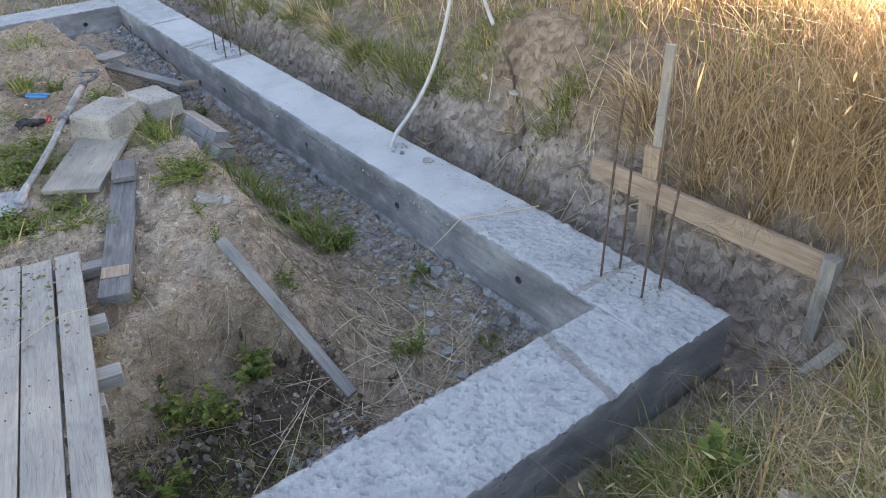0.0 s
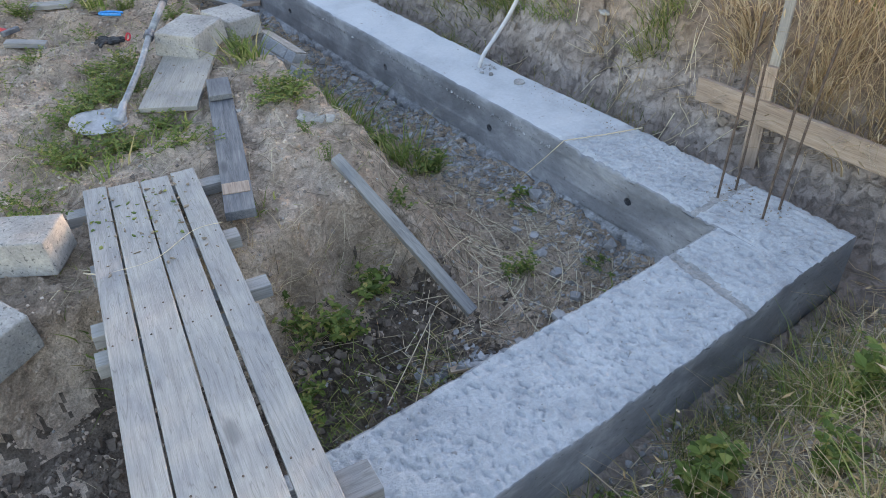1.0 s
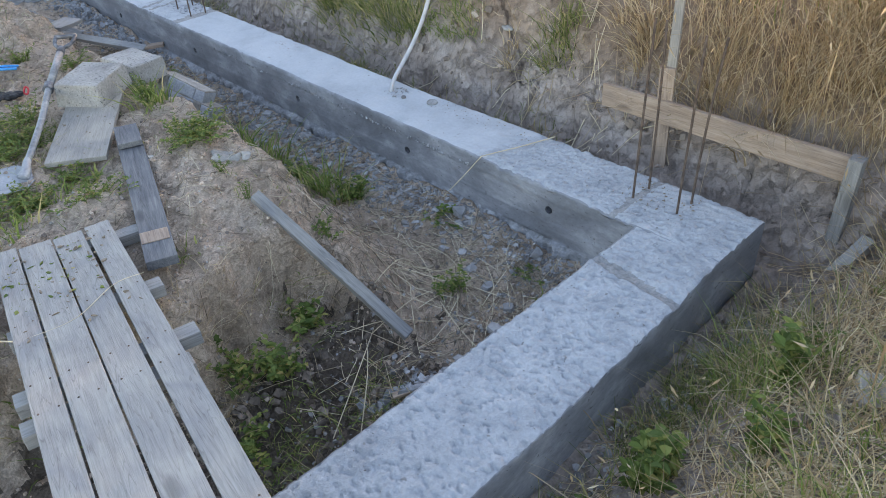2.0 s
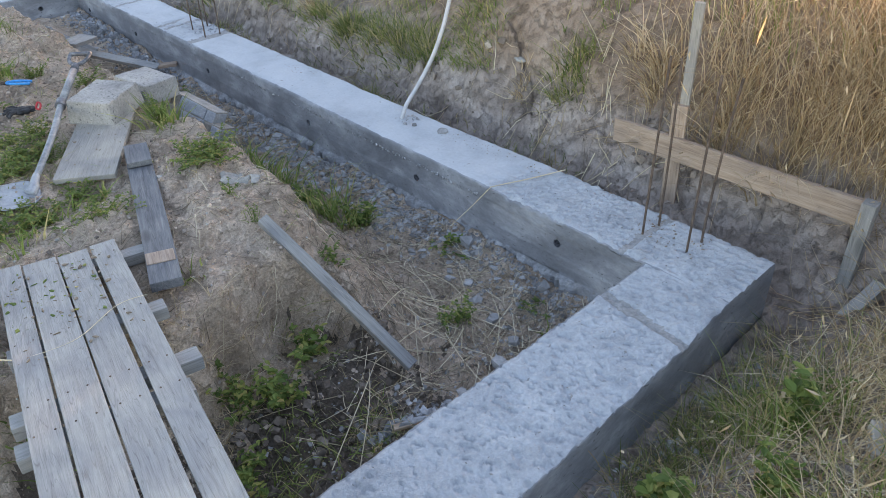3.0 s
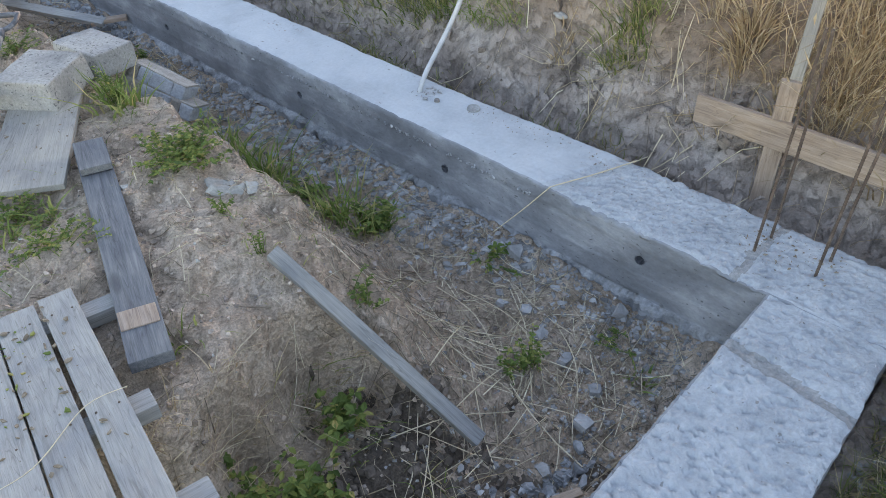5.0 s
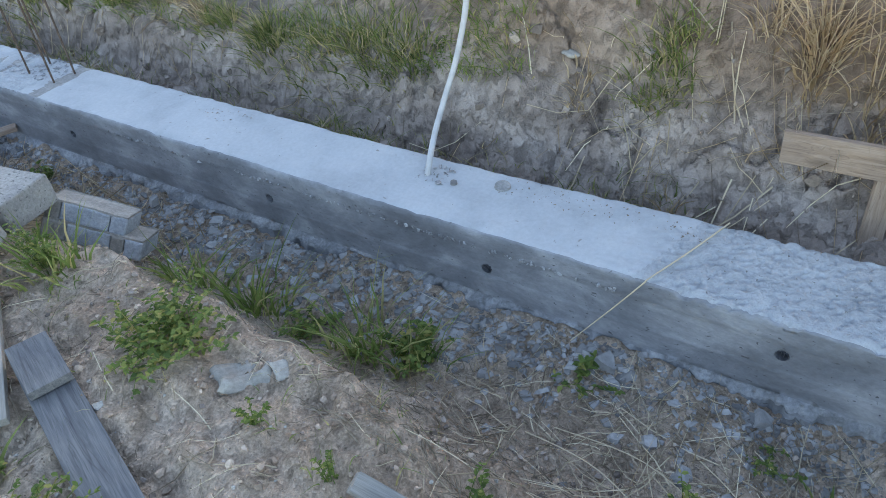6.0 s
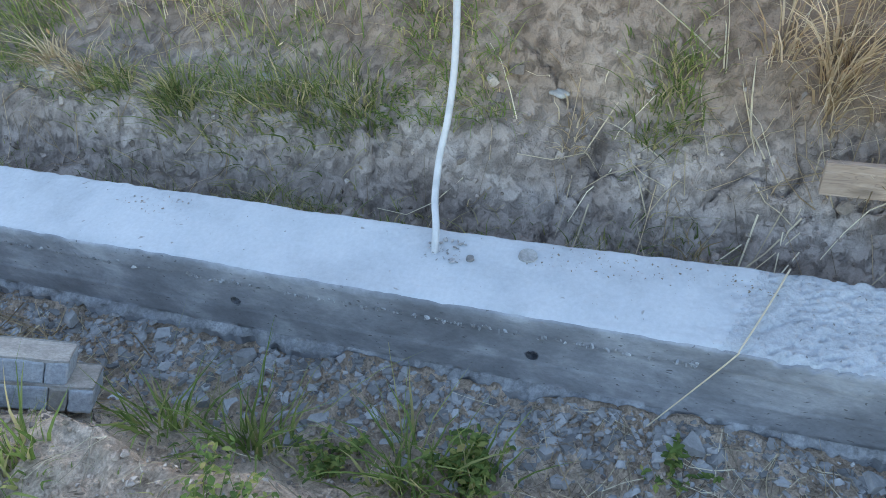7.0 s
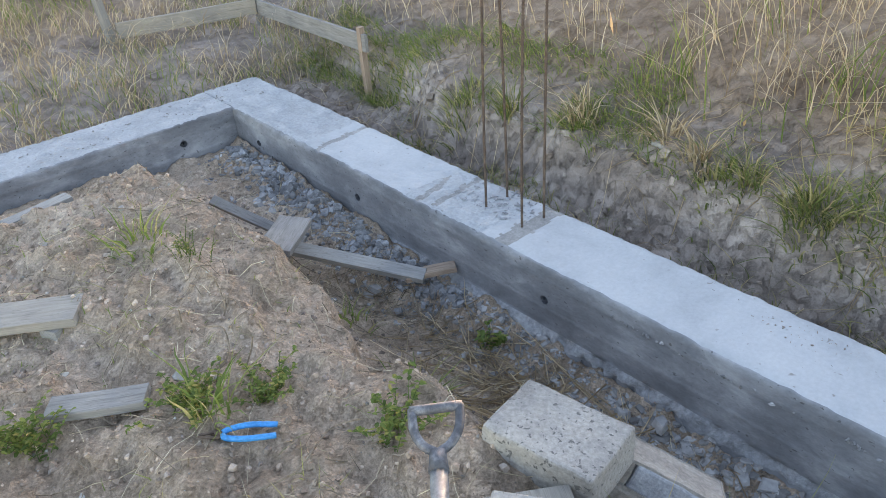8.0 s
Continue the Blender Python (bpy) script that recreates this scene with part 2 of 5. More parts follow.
BLACK_CLOTH = mottled("black_knitted_cloth", (0.012, 0.012, 0.014), (0.03, 0.03, 0.033), (0.10, 0.10, 0.10), 25.0, 0.95, 0.7, 0.004, 120)
STRAW = leafy("dry_straw", ((0.0, (0.33, 0.24, 0.14)), (0.35, (0.56, 0.43, 0.27)), (0.75, (0.73, 0.60, 0.41)), (1.0, (0.87, 0.76, 0.57))), 0.6)
STRAW_PALE = leafy("bleached_straw", ((0.0, (0.46, 0.37, 0.25)), (0.5, (0.64, 0.54, 0.38)), (1.0, (0.82, 0.74, 0.56))), 0.2)
GRASS = leafy("green_grass", ((0.0, (0.12, 0.18, 0.045)), (0.5, (0.24, 0.31, 0.085)), (0.8, (0.38, 0.38, 0.14)), (1.0, (0.60, 0.48, 0.25))), 0.45)
GRASS_DRY = leafy("half_dry_grass", ((0.0, (0.10, 0.14, 0.04)), (0.4, (0.21, 0.25, 0.08)), (0.7, (0.38, 0.35, 0.15)), (1.0, (0.60, 0.48, 0.28))), 0.4)
LEAF = leafy("weed_leaves", ((0.0, (0.09, 0.14, 0.04)), (0.5, (0.18, 0.25, 0.065)), (0.85, (0.32, 0.35, 0.10)), (1.0, (0.50, 0.40, 0.15))), 0.45)
TWIG = mottled("dry_twig", (0.12, 0.09, 0.06), (0.22, 0.17, 0.12), (0.36, 0.30, 0.22), 20.0, 0.9, 0.3, 0.002, 90)


# ---- mesh helpers ----
def vnoise(x, y, z, seed=0):
    """Smooth value noise in 0..1 for arrays."""
    xi, yi, zi = np.floor(x).astype(np.int64), np.floor(y).astype(np.int64), np.floor(z).astype(np.int64)
    fx, fy, fz = x - xi, y - yi, z - zi
    fx, fy, fz = (f * f * (3 - 2 * f) for f in (fx, fy, fz))

    def at(a, b, c):
        n = (xi + a) * 374761393 + (yi + b) * 668265263 + (zi + c) * 2147483647 + seed * 974711
        n = (n ^ (n >> 13)) * 1274126177
        n = n ^ (n >> 16)
        return (n & 65535) / 65535.0
    lo = (at(0, 0, 0) * (1 - fx) + at(1, 0, 0) * fx) * (1 - fy) + (at(0, 1, 0) * (1 - fx) + at(1, 1, 0) * fx) * fy
    hi = (at(0, 0, 1) * (1 - fx) + at(1, 0, 1) * fx) * (1 - fy) + (at(0, 1, 1) * (1 - fx) + at(1, 1, 1) * fx) * fy
    return lo * (1 - fz) + hi * fz


def fbm(x, y, scale, octaves=4, seed=0, z=None):
    """Fractal noise about 0, for arrays; scale is the largest lump in metres."""
    x, y = np.asarray(x, float), np.asarray(y, float)
    z = np.zeros_like(x) if z is None else z
    total, amp = 0.0, 1.0
    for o in range(octaves):
        k = 2.0 ** o / scale
        total = total + amp * (vnoise(x * k + 11.3 * o, y * k - 7.1 * o, z * k, seed + o) - 0.5)
        amp *= 0.5
    return total


def sstep(a, b, x):
    t = np.clip((x - a) / (b - a), 0, 1)
    return t * t * (3 - 2 * t)


def mesh_ob(name, verts, faces, mats, parent=None, label="", smooth=False):
    me = bpy.data.meshes.new(name)
    me.from_pydata(verts, [], faces)
    for m in (mats if isinstance(mats, (list, tuple)) else [mats]):
        me.materials.append(m)
    if smooth:
        me.polygons.foreach_set("use_smooth", [True] * len(me.polygons))
    ob = new(name, me)
    ob.parent = parent
    if label:
        ob["label"] = label
    return ob


def part(name, bm, material, parent=None, label="", smooth=False):
    me = bpy.data.meshes.new(name)
    bm.to_mesh(me)
    bm.free()
    me.materials.append(material)
    if smooth:
        me.polygons.foreach_set("use_smooth", [True] * len(me.polygons))
    ob = new(name, me)
    ob.parent = parent
    if label:
        ob["label"] = label
    return ob


def thing(name, m, label, category, group=""):
    ob = new(name)
    ob.empty_display_size = 0.1
    ob.matrix_world = m
    return tagged(ob, label, category, group)


def along(a, b, roll=0.0):
    """A pose at a whose x axis points to b and whose z axis is as upright as can be."""
    a, b = Vector(a), Vector(b)
    x = (b - a).normalized()
    y = Vector((0, 0, 1)).cross(x)
    y = y.normalized() if y.length > 1e-4 else Vector((0, 1, 0))
    z = x.cross(y)
    m = Matrix((x, y, z)).transposed().to_4x4()
    return Matrix.Translation(a) @ m @ Matrix.Rotation(radians(roll), 4, "X")


def board_bm(l, w, t, seed=0, warp=0.004, bev=0.003, cuts=14):
    """A sawn board from x = 0 to l, centred in y, top at z = 0."""
    rnd = random.Random(seed)
    bm = bmesh.new()
    bmesh.ops.create_cube(bm, size=1)
    bmesh.ops.scale(bm, vec=(l, w, t), verts=bm.verts)
    bmesh.ops.translate(bm, vec=(l / 2, 0, -t / 2), verts=bm.verts)
    long_edges = [e for e in bm.edges if abs(e.verts[0].co.x - e.verts[1].co.x) > l * 0.5]
    bmesh.ops.subdivide_edges(bm, edges=long_edges, cuts=cuts)
    bmesh.ops.bevel(bm, geom=[e for e in bm.edges if e.calc_face_angle(0) > 0.5], offset=bev, segments=2, affect="EDGES", profile=0.6)
    ph, ph2 = rnd.uniform(0, 6), rnd.uniform(0, 6)
    for v in bm.verts:
        x = v.co.x / max(l, 0.1)
        v.co.z += warp * math.sin(3.1 * x + ph) + 0.25 * warp * math.sin(17 * x + ph2) * (v.co.y / w)
        v.co.y += 0.4 * warp * math.sin(4.3 * x + ph2)
        if v.co.x < 0.01 or v.co.x > l - 0.01:
            v.co.x += 0.04 * v.co.y * math.sin(ph)
    return bm


def rough_box(lx, ly, lz, seed=0, amp=0.004, bev=0.006, cuts=5):
    """A cast or broken block, centred in x and y, standing on z = 0, with worn edges."""
    bm = bmesh.new()
    bmesh.ops.create_cube(bm, size=1)
    bmesh.ops.scale(bm, vec=(lx, ly, lz), verts=bm.verts)
    bmesh.ops.translate(bm, vec=(0, 0, lz / 2), verts=bm.verts)
    bmesh.ops.bevel(bm, geom=list(bm.edges), offset=bev, segments=2, affect="EDGES", profile=0.5)
    bmesh.ops.subdivide_edges(bm, edges=[e for e in bm.edges if e.calc_length() > 0.03], cuts=cuts, use_grid_fill=True)
    for v in bm.verts:
        n = noise.noise_vector(v.co * 22 + Vector((seed * 3.1, 0, 0))) + noise.noise_vector(v.co * 60 + Vector((seed * 5.7, 0, 0))) * 0.5
        v.co += n * amp
    return bm


def tube_data(points, radius, sides=8, taper=1.0):
    """Vertices and faces of a tube through points."""
    pts = [Vector(p) for p in points]
    verts, faces = [], []
    side = None
    for i, p in enumerate(pts):
        d = (pts[min(i + 1, len(pts) - 1)] - pts[max(i - 1, 0)]).normalized()
        if side is None:
            side = d.orthogonal().normalized()
        side = (side - d * side.dot(d)).normalized()
        up = d.cross(side)
        r = radius * (1 + (taper - 1) * i / max(len(pts) - 1, 1))
        for k in range(sides):
            a = 2 * math.pi * k / sides
            verts.append(p + (side * math.cos(a) + up * math.sin(a)) * r)
        if i:
            for k in range(sides):
                k2 = (k + 1) % sides
                faces.append(((i - 1) * sides + k, (i - 1) * sides + k2, i * sides + k2, i * sides + k))
    faces.append(tuple(range(sides))[::-1])
    faces.append(tuple(range((len(pts) - 1) * sides, len(pts) * sides)))
    return verts, faces


def spline(points, n=24):
    """A smooth line through points (Catmull-Rom)."""
    p = [Vector(points[0])] + [Vector(q) for q in points] + [Vector(points[-1])]
    out = []
    for i in range(1, len(p) - 2):
        for k in range(n):
            t = k / n
            a, b, c, d = p[i - 1], p[i], p[i + 1], p[i + 2]
            out.append(0.5 * ((2 * b) + (c - a) * t + (2 * a - 5 * b + 4 * c - d) * t * t + (3 * b - a - 3 * c + d) * t ** 3))
    out.append(p[-2])
    return out


# ---- ground ----
def ground_h(x, y, fine=True):
    x, y = np.asarray(x, float), np.asarray(y, float)
    wob = 0.10 * fbm(x, y, 0.7, 3, 3)
    # inside the foundation: a heap of dug soil with a working trench along the walls
    floor = -0.375 + 0.13 * sstep(4.4, 5.9, y) + 0.045 * np.exp(-(x / 0.15) ** 2)
    top = 0.115 + 0.10 * np.exp(-((x + 1.15) ** 2 / 0.30 + (y - 5.0) ** 2 / 0.55)) + 0.04 * np.exp(-((x + 1.0) ** 2 / 0.1 + (y - 1.7) ** 2 / 0.3))
    run = -x + wob + 0.05 * np.exp(-((y - 2.95) / 0.35) ** 2)
    a = 0.52 * sstep(0.40, 0.80, run) + 0.48 * sstep(0.70, 0.82, run + 0.12 * fbm(x, y, 0.22, 3, 5))
    # the heap ends in a steep cut above the pit, and in a gentler slope towards the corner
    cut = sstep(-0.95, -1.10, x)
    b = (1 - cut) * sstep(0.40, 0.90, y + wob) + cut * (0.22 * sstep(0.35, 0.85, y) + 0.78 * sstep(0.86, 1.05, y + 0.16 * fbm(x, y, 0.25, 3, 7)))
    c = 1 - 0.75 * sstep(5.6, 6.4, y + wob)
    notch = 0.10 * np.exp(-((x + 0.78) ** 2 / 0.02 + (y - 3.98) ** 2 / 0.03))
    corner = np.clip((0.7 * (y - x) - 0.62) / 0.98, 0, 1)
    inside = floor + (top - floor) * a * b * c * corner - notch
    # the slope on which the kerb stones lie
    bed = -0.032 - 0.605 * (x + 0.73) + 0.115 * (y - 3.1)
    inside = inside - np.exp(-(np.hypot(x + 0.54, y - 2.93) / 0.27) ** 4) * np.maximum(inside - bed, 0)
    # outside: a narrow gap, then the cut bank
    dx, dy, dn = x - 0.4 + 0.6 * wob - 0.28 * sstep(5.3, 6.4, y), -0.4 - y + 0.6 * wob, y - 6.9 + wob
    # the cut face is steep; its top is a high bank at the near end and a gentler slope at the far end
    steps = (-9, 0.12, 0.27, 0.35, 0.40, 0.46, 0.53, 0.64, 0.85, 1.3, 2.0, 3.2, 7, 60, 900)
    # crest and unseen fall behind it are shaped to steer the low sun
    high = np.interp(dx, steps, (-0.34, -0.33, -0.27, -0.17, -0.05, 0.03, 0.10, 0.34, 0.60, 0.86, 0.72, 0.45, 0.0, -1.5, -4))
    gentle = np.interp(dx, steps, (-0.34, -0.33, -0.27, -0.17, -0.05, 0.06, 0.09, 0.13, 0.23, 0.46, 0.78, 1.15, 0.6, -1.5, -4))
    east = high + (gentle - high) * sstep(1.7, 3.0, y)
    south = np.interp(dy, (-9, 0.0, 0.10, 0.35, 0.65, 1.1, 3, 900), (-0.36, -0.33, -0.30, -0.19, 0.03, 0.26, 0.34, 0.34))
    north = np.interp(dn, (-9, 0.0, 0.35, 1.0, 2.5, 6, 60, 900), (-0.32, -0.18, -0.06, 0.06, 0.4, 0.9, 3.0, 20))
    outside = np.maximum(np.maximum(east, south), north)
    is_in = (x < 0.2) & (y > -0.2) & (y < 6.7)
    h = np.where(is_in, inside, outside)
    if fine:
        keep = ((x > -2.95) & (x < 1.55) & (y > -1.75) & (y < 7.45)) * 1.0
        calm = h
        face = np.exp(-((dx - 0.42) / 0.2) ** 2) * (~is_in)
        h = h + 0.06 * fbm(x, y, 0.30, 3, 9) + (0.040 - 0.012 * face) * fbm(x, y, 0.09, 3, 21)
        crack = np.abs(fbm(x * 0.7, y, 0.22, 3, 31))
        # a long drying crack in the cut face
        gap = (x - 0.86) * 0.83 - (y - 1.40) * 0.56 + 0.10 * fbm(x, y, 0.12, 3, 81)
        h = h - 0.10 * np.exp(-(gap / 0.012) ** 2) * sstep(0.84, 0.90, x) * (1 - sstep(1.04, 1.12, x)) * (y < 2) * (~is_in)
        ridge = 0.5 - np.abs(fbm(x, y, 0.16, 4, 61))
        h = h + np.where(is_in, 0.018, 0.05) * (ridge - 0.4) + 0.016 * np.clip(fbm(x, y, 0.035, 2, 63), 0, 1)
        h = h + 0.13 * face * fbm(x * 0.8, y, 0.2, 2, 33) - 0.07 * face * np.exp(-(crack / 0.022) ** 2)
        h = h + 0.035 * np.clip(fbm(x, y, 0.06, 2, 35) - 0.12, 0, 1)
        h = calm + (h - calm) * keep
    under = ((x > -0.01) & (x < 0.41) & (y > -0.41) & (y < 6.91)) | ((x < 0.0) & (((y > -0.41) & (y < 0.01)) | ((y > 6.49) & (y < 6.91))))
    return np.where(under, np.minimum(h, -0.40), h)


def build_ground():
    far = [1.6, 1.75, 2.0, 2.4, 3, 4, 6, 9, 14, 25, 50, 110, 250, 600]
    xs = np.concatenate([[-v - 2 for v in far[::-1]], np.arange(-2.9, 1.5, 0.013), [v for v in far]])
    ys = np.concatenate([[-v for v in far[::-1]], np.arange(-1.7, 7.4, 0.014), [v + 6.5 for v in far]])
    gx, gy = np.meshgrid(xs, ys)
    gz = ground_h(gx, gy)
    nx, ny = len(xs), len(ys)
    verts = np.stack([gx, gy, gz], -1).reshape(-1, 3)
    i = np.arange(nx * ny).reshape(ny, nx)
    faces = np.stack([i[:-1, :-1], i[:-1, 1:], i[1:, 1:], i[1:, :-1]], -1).reshape(-1, 4)
    ob = mesh_ob("ground", verts.tolist(), faces.tolist(), [SOIL, SOIL_BANK, SOIL_PIT], smooth=True)
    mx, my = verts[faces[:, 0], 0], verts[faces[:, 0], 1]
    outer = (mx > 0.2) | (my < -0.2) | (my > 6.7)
    # darker soil low down in the pit, with a ragged edge
    in_pit = (my + 0.5 * fbm(mx, my, 0.3, 3, 71) + 0.5 * fbm(mx, my, 0.05, 3, 73) < 0.80 - 0.63 * sstep(-1.25, -0.75, mx)) & (mx < -0.7) & (mx > -3.2) & (verts[faces[:, 0], 2] < -0.20)
    ob.data.polygons.foreach_set("material_index", np.where(outer, 1, np.where(in_pit, 2, 0)).astype(np.int32).tolist())
    return tagged(ob, "dry tan clay soil, dug over and heaped beside the trench", "ground", kind="structure")


build_ground()


# ---- foundation walls ----
HOLES = (0.48, 1.51, 2.58, 3.925, 5.21, 6.23)


def wall_sheet(name, length, to_world, holes, label, rough_at, joints, width_at, fine_to):
    """One poured strip: a profile carried along v, rough on top, with tie holes in its inner face."""
    us, zs, mat = [], [], []
    inner = sorted(set([round(v, 4) for v in np.arange(-0.279, -0.004, 0.013)] + [round(v, 4) for v in np.arange(-0.195, -0.112, 0.0045)]))
    prof = [(-0.026, -0.5), (-0.025, -0.334), (-0.020, -0.318), (-0.008, -0.306), (0.0, -0.296)] + [(0.0, z) for z in inner] + [(0.002, -0.002)]
    n_in = len(prof)
    prof += [(u, 0.0) for u in np.concatenate([[0.008], np.arange(0.016, 0.387, 0.0085), [0.392, 0.398]])]
    n_top = len(prof)
    prof += [(0.4, z) for z in (-0.006, -0.03, -0.07, -0.12, -0.18, -0.25, -0.33, -0.5)]
    pu, pz = np.array(prof).T
    vs = np.concatenate([np.arange(0, fine_to, 0.008), np.arange(fine_to, length + 0.001, 0.0125)])
    extra = np.concatenate([h + np.arange(-0.022, 0.0221, 0.0044) for h in holes]) if len(holes) else []
    vs = np.unique(np.concatenate([vs, extra]).round(4))
    U, V = np.meshgrid(pu, vs)
    Z = np.meshgrid(pz, vs)[0]
    U = np.where(U > 0, U * width_at(V) / 0.4, U)
    X, Y, _ = to_world(U, V, Z)
    k = np.arange(len(pu))[None, :] + 0 * U
    top = (k >= n_in) & (k < n_top)
    r = rough_at(X, Y)
    skew = X + 0.6 * Y
    lump = fbm(X + 0.03 * fbm(X, Y, 0.1, 2, 40), Y, 0.04, 3, 41)
    pock = np.clip(fbm(1.5 * skew, 0.8 * (0.6 * Y - X), 0.022, 2, 47) - 0.12, 0, 0.3)
    dz = 0.004 * fbm(X, Y, 0.5, 3, 43) + r * (0.0045 * lump - 0.034 * pock + 0.014 * np.clip(fbm(X, Y, 0.04, 2, 48) - 0.2, 0, 1)) + (1 - r) * (0.0035 * fbm(X, Y, 0.05, 2, 44))
    edge = ((k >= n_in - 2) & (k <= n_in)) | ((k >= n_top - 2) & (k <= n_top))
    dz = dz - np.where(edge, 0.003 + 0.010 * np.clip(fbm(X, Y, 0.04, 3, 45), 0, 1), 0) * (0.7 + 0.4 * r)
    Z = Z + np.where(top | edge, dz, 0)
    U = U + np.where(edge, 0.007 * fbm(X, Y, 0.06, 3, 49), 0)

    inn = (k >= 4) & (k < n_in)
    face = 0.006 * fbm(V, Z, 0.6, 3, 51) + 0.0025 * fbm(V, Z, 0.05, 2, 52)
    face = face - 0.003 * (Z > -0.075 + 0.006 * fbm(V, V, 0.8, 2, 53)) - 0.0035 * np.exp(-((Z + 0.075) / 0.007) ** 2) * (fbm(V, V, 0.5, 2, 54) > 0)
    face = face - 0.004 * np.exp(-((Z + 0.205) / 0.006) ** 2)
    U = U + np.where(inn & ~edge, face, 0)
    foot = (k < 4) & (k > 0)
    U = U + np.where(foot, 0.022 * fbm(V, V, 0.3, 3, 55) + 0.036 * fbm(V, 9 * Z, 0.03, 3, 59), 0)
    Z = Z + np.where(foot, 0.02 * fbm(V, V, 0.2, 3, 56) + 0.012 * fbm(V, V, 0.03, 2, 60), 0)
    for n, h in enumerate(holes):
        zc = -0.131 if n == 0 else -0.166
        d = np.hypot(V - h, Z - zc)
        U = U + np.where(inn & (d < 0.0185), 0.12, 0)
    groove = np.zeros_like(U)
    for v0, v1, wide, deep in joints:
        line = v0 + (v1 - v0) * U / 0.4
        g = np.exp(-((V - line + 0.03 * fbm(X, Y, 0.08, 3, 57)) / wide) ** 6) * np.clip(1.2 + 2.2 * fbm(X, Y, 0.15, 2, 58), 0.2 if wide < 0.02 else 0.8, 1)
        groove = np.maximum(groove, g)
        Z = Z - np.where(top | edge, g * deep, 0)
    X, Y, Z = to_world(U, V, Z)
    nv, nu = U.shape
    i = np.arange(nv * nu).reshape(nv, nu)
    q = np.stack([i[:-1, :-1], i[:-1, 1:], i[1:, 1:], i[1:, :-1]], -1).reshape(-1, 4)
    flip = np.linalg.det(np.array([to_world(1, 0, 0), to_world(0, 1, 0), to_world(0, 0, 1)]) - np.array(to_world(0, 0, 0))) < 0
    q = q if flip else q[:, ::-1]
    verts = np.stack([X, Y, Z], -1).reshape(-1, 3)
    caps = np.concatenate([verts[i[0]], verts[i[-1]]])
    verts = np.concatenate([verts, caps])
    c0 = nv * nu
    faces = q.tolist() + [list(range(c0, c0 + nu)), list(range(c0 + nu, c0 + 2 * nu))[::-1]]
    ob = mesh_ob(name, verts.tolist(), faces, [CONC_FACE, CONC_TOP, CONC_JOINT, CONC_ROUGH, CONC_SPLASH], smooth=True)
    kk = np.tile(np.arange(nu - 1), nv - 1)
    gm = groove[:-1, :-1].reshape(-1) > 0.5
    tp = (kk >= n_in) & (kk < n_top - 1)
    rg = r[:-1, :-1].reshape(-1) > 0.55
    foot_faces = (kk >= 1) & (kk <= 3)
    # sides take the tone with shade in it, the top the pale ones
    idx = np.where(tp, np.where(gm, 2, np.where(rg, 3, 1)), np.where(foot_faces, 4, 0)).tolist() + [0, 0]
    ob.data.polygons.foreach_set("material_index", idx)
    return tagged(ob, label, "foundation wall", kind="structure")


def rough_east(x, y):
    return 0.12 + 0.88 * (1 - sstep(0.75, 1.05, y + 0.3 * (x - 0.2))) + 0.5 * (sstep(4.2, 4.3, y) - 0.6 * sstep(4.6, 5.2, y)) + 0.4 * sstep(5.4, 5.9, y)


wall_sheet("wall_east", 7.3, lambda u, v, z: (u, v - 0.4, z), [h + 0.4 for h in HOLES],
           "poured concrete strip foundation with pale rough top and formed sides coloured darker for shade", rough_east,
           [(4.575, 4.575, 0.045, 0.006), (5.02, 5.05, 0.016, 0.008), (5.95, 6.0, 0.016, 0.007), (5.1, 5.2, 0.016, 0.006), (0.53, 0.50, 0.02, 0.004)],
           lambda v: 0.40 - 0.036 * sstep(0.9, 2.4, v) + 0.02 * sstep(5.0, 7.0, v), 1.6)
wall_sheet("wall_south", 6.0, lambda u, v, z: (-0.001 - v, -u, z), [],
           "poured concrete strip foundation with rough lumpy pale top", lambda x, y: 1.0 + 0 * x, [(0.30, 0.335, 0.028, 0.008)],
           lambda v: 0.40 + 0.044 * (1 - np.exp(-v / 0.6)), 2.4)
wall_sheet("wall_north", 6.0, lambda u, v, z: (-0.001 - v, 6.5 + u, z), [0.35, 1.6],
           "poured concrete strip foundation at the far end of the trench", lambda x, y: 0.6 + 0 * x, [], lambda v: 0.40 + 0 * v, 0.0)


def gz(x, y):
    return float(ground_h(np.array([x]), np.array([y]))[0])


def sleeves(wall, spots, turn):
    """Dark plastic tie sleeves left in the formed face."""
    for x, y, z in spots:
        v, f = tube_data([(-0.0015, 0, 0), (0.02, 0, 0), (0.06, 0, 0)], 0.0185, 14)
        ob = mesh_ob("tie_sleeve", v, [fc for fc in f if len(fc) == 4] + [f[-1]], PLASTIC_DARK, wall, "black plastic tie sleeve")
        ob.matrix_local = pose(x, y, z, 0, 0, turn)


sleeves(bpy.data.objects["wall_east"], [(0, h, -0.131 if n == 0 else -0.166) for n, h in enumerate(HOLES)], 0)
sleeves(bpy.data.objects["wall_north"], [(-0.351, 6.5, -0.131), (-1.601, 6.5, -0.166)], 90)


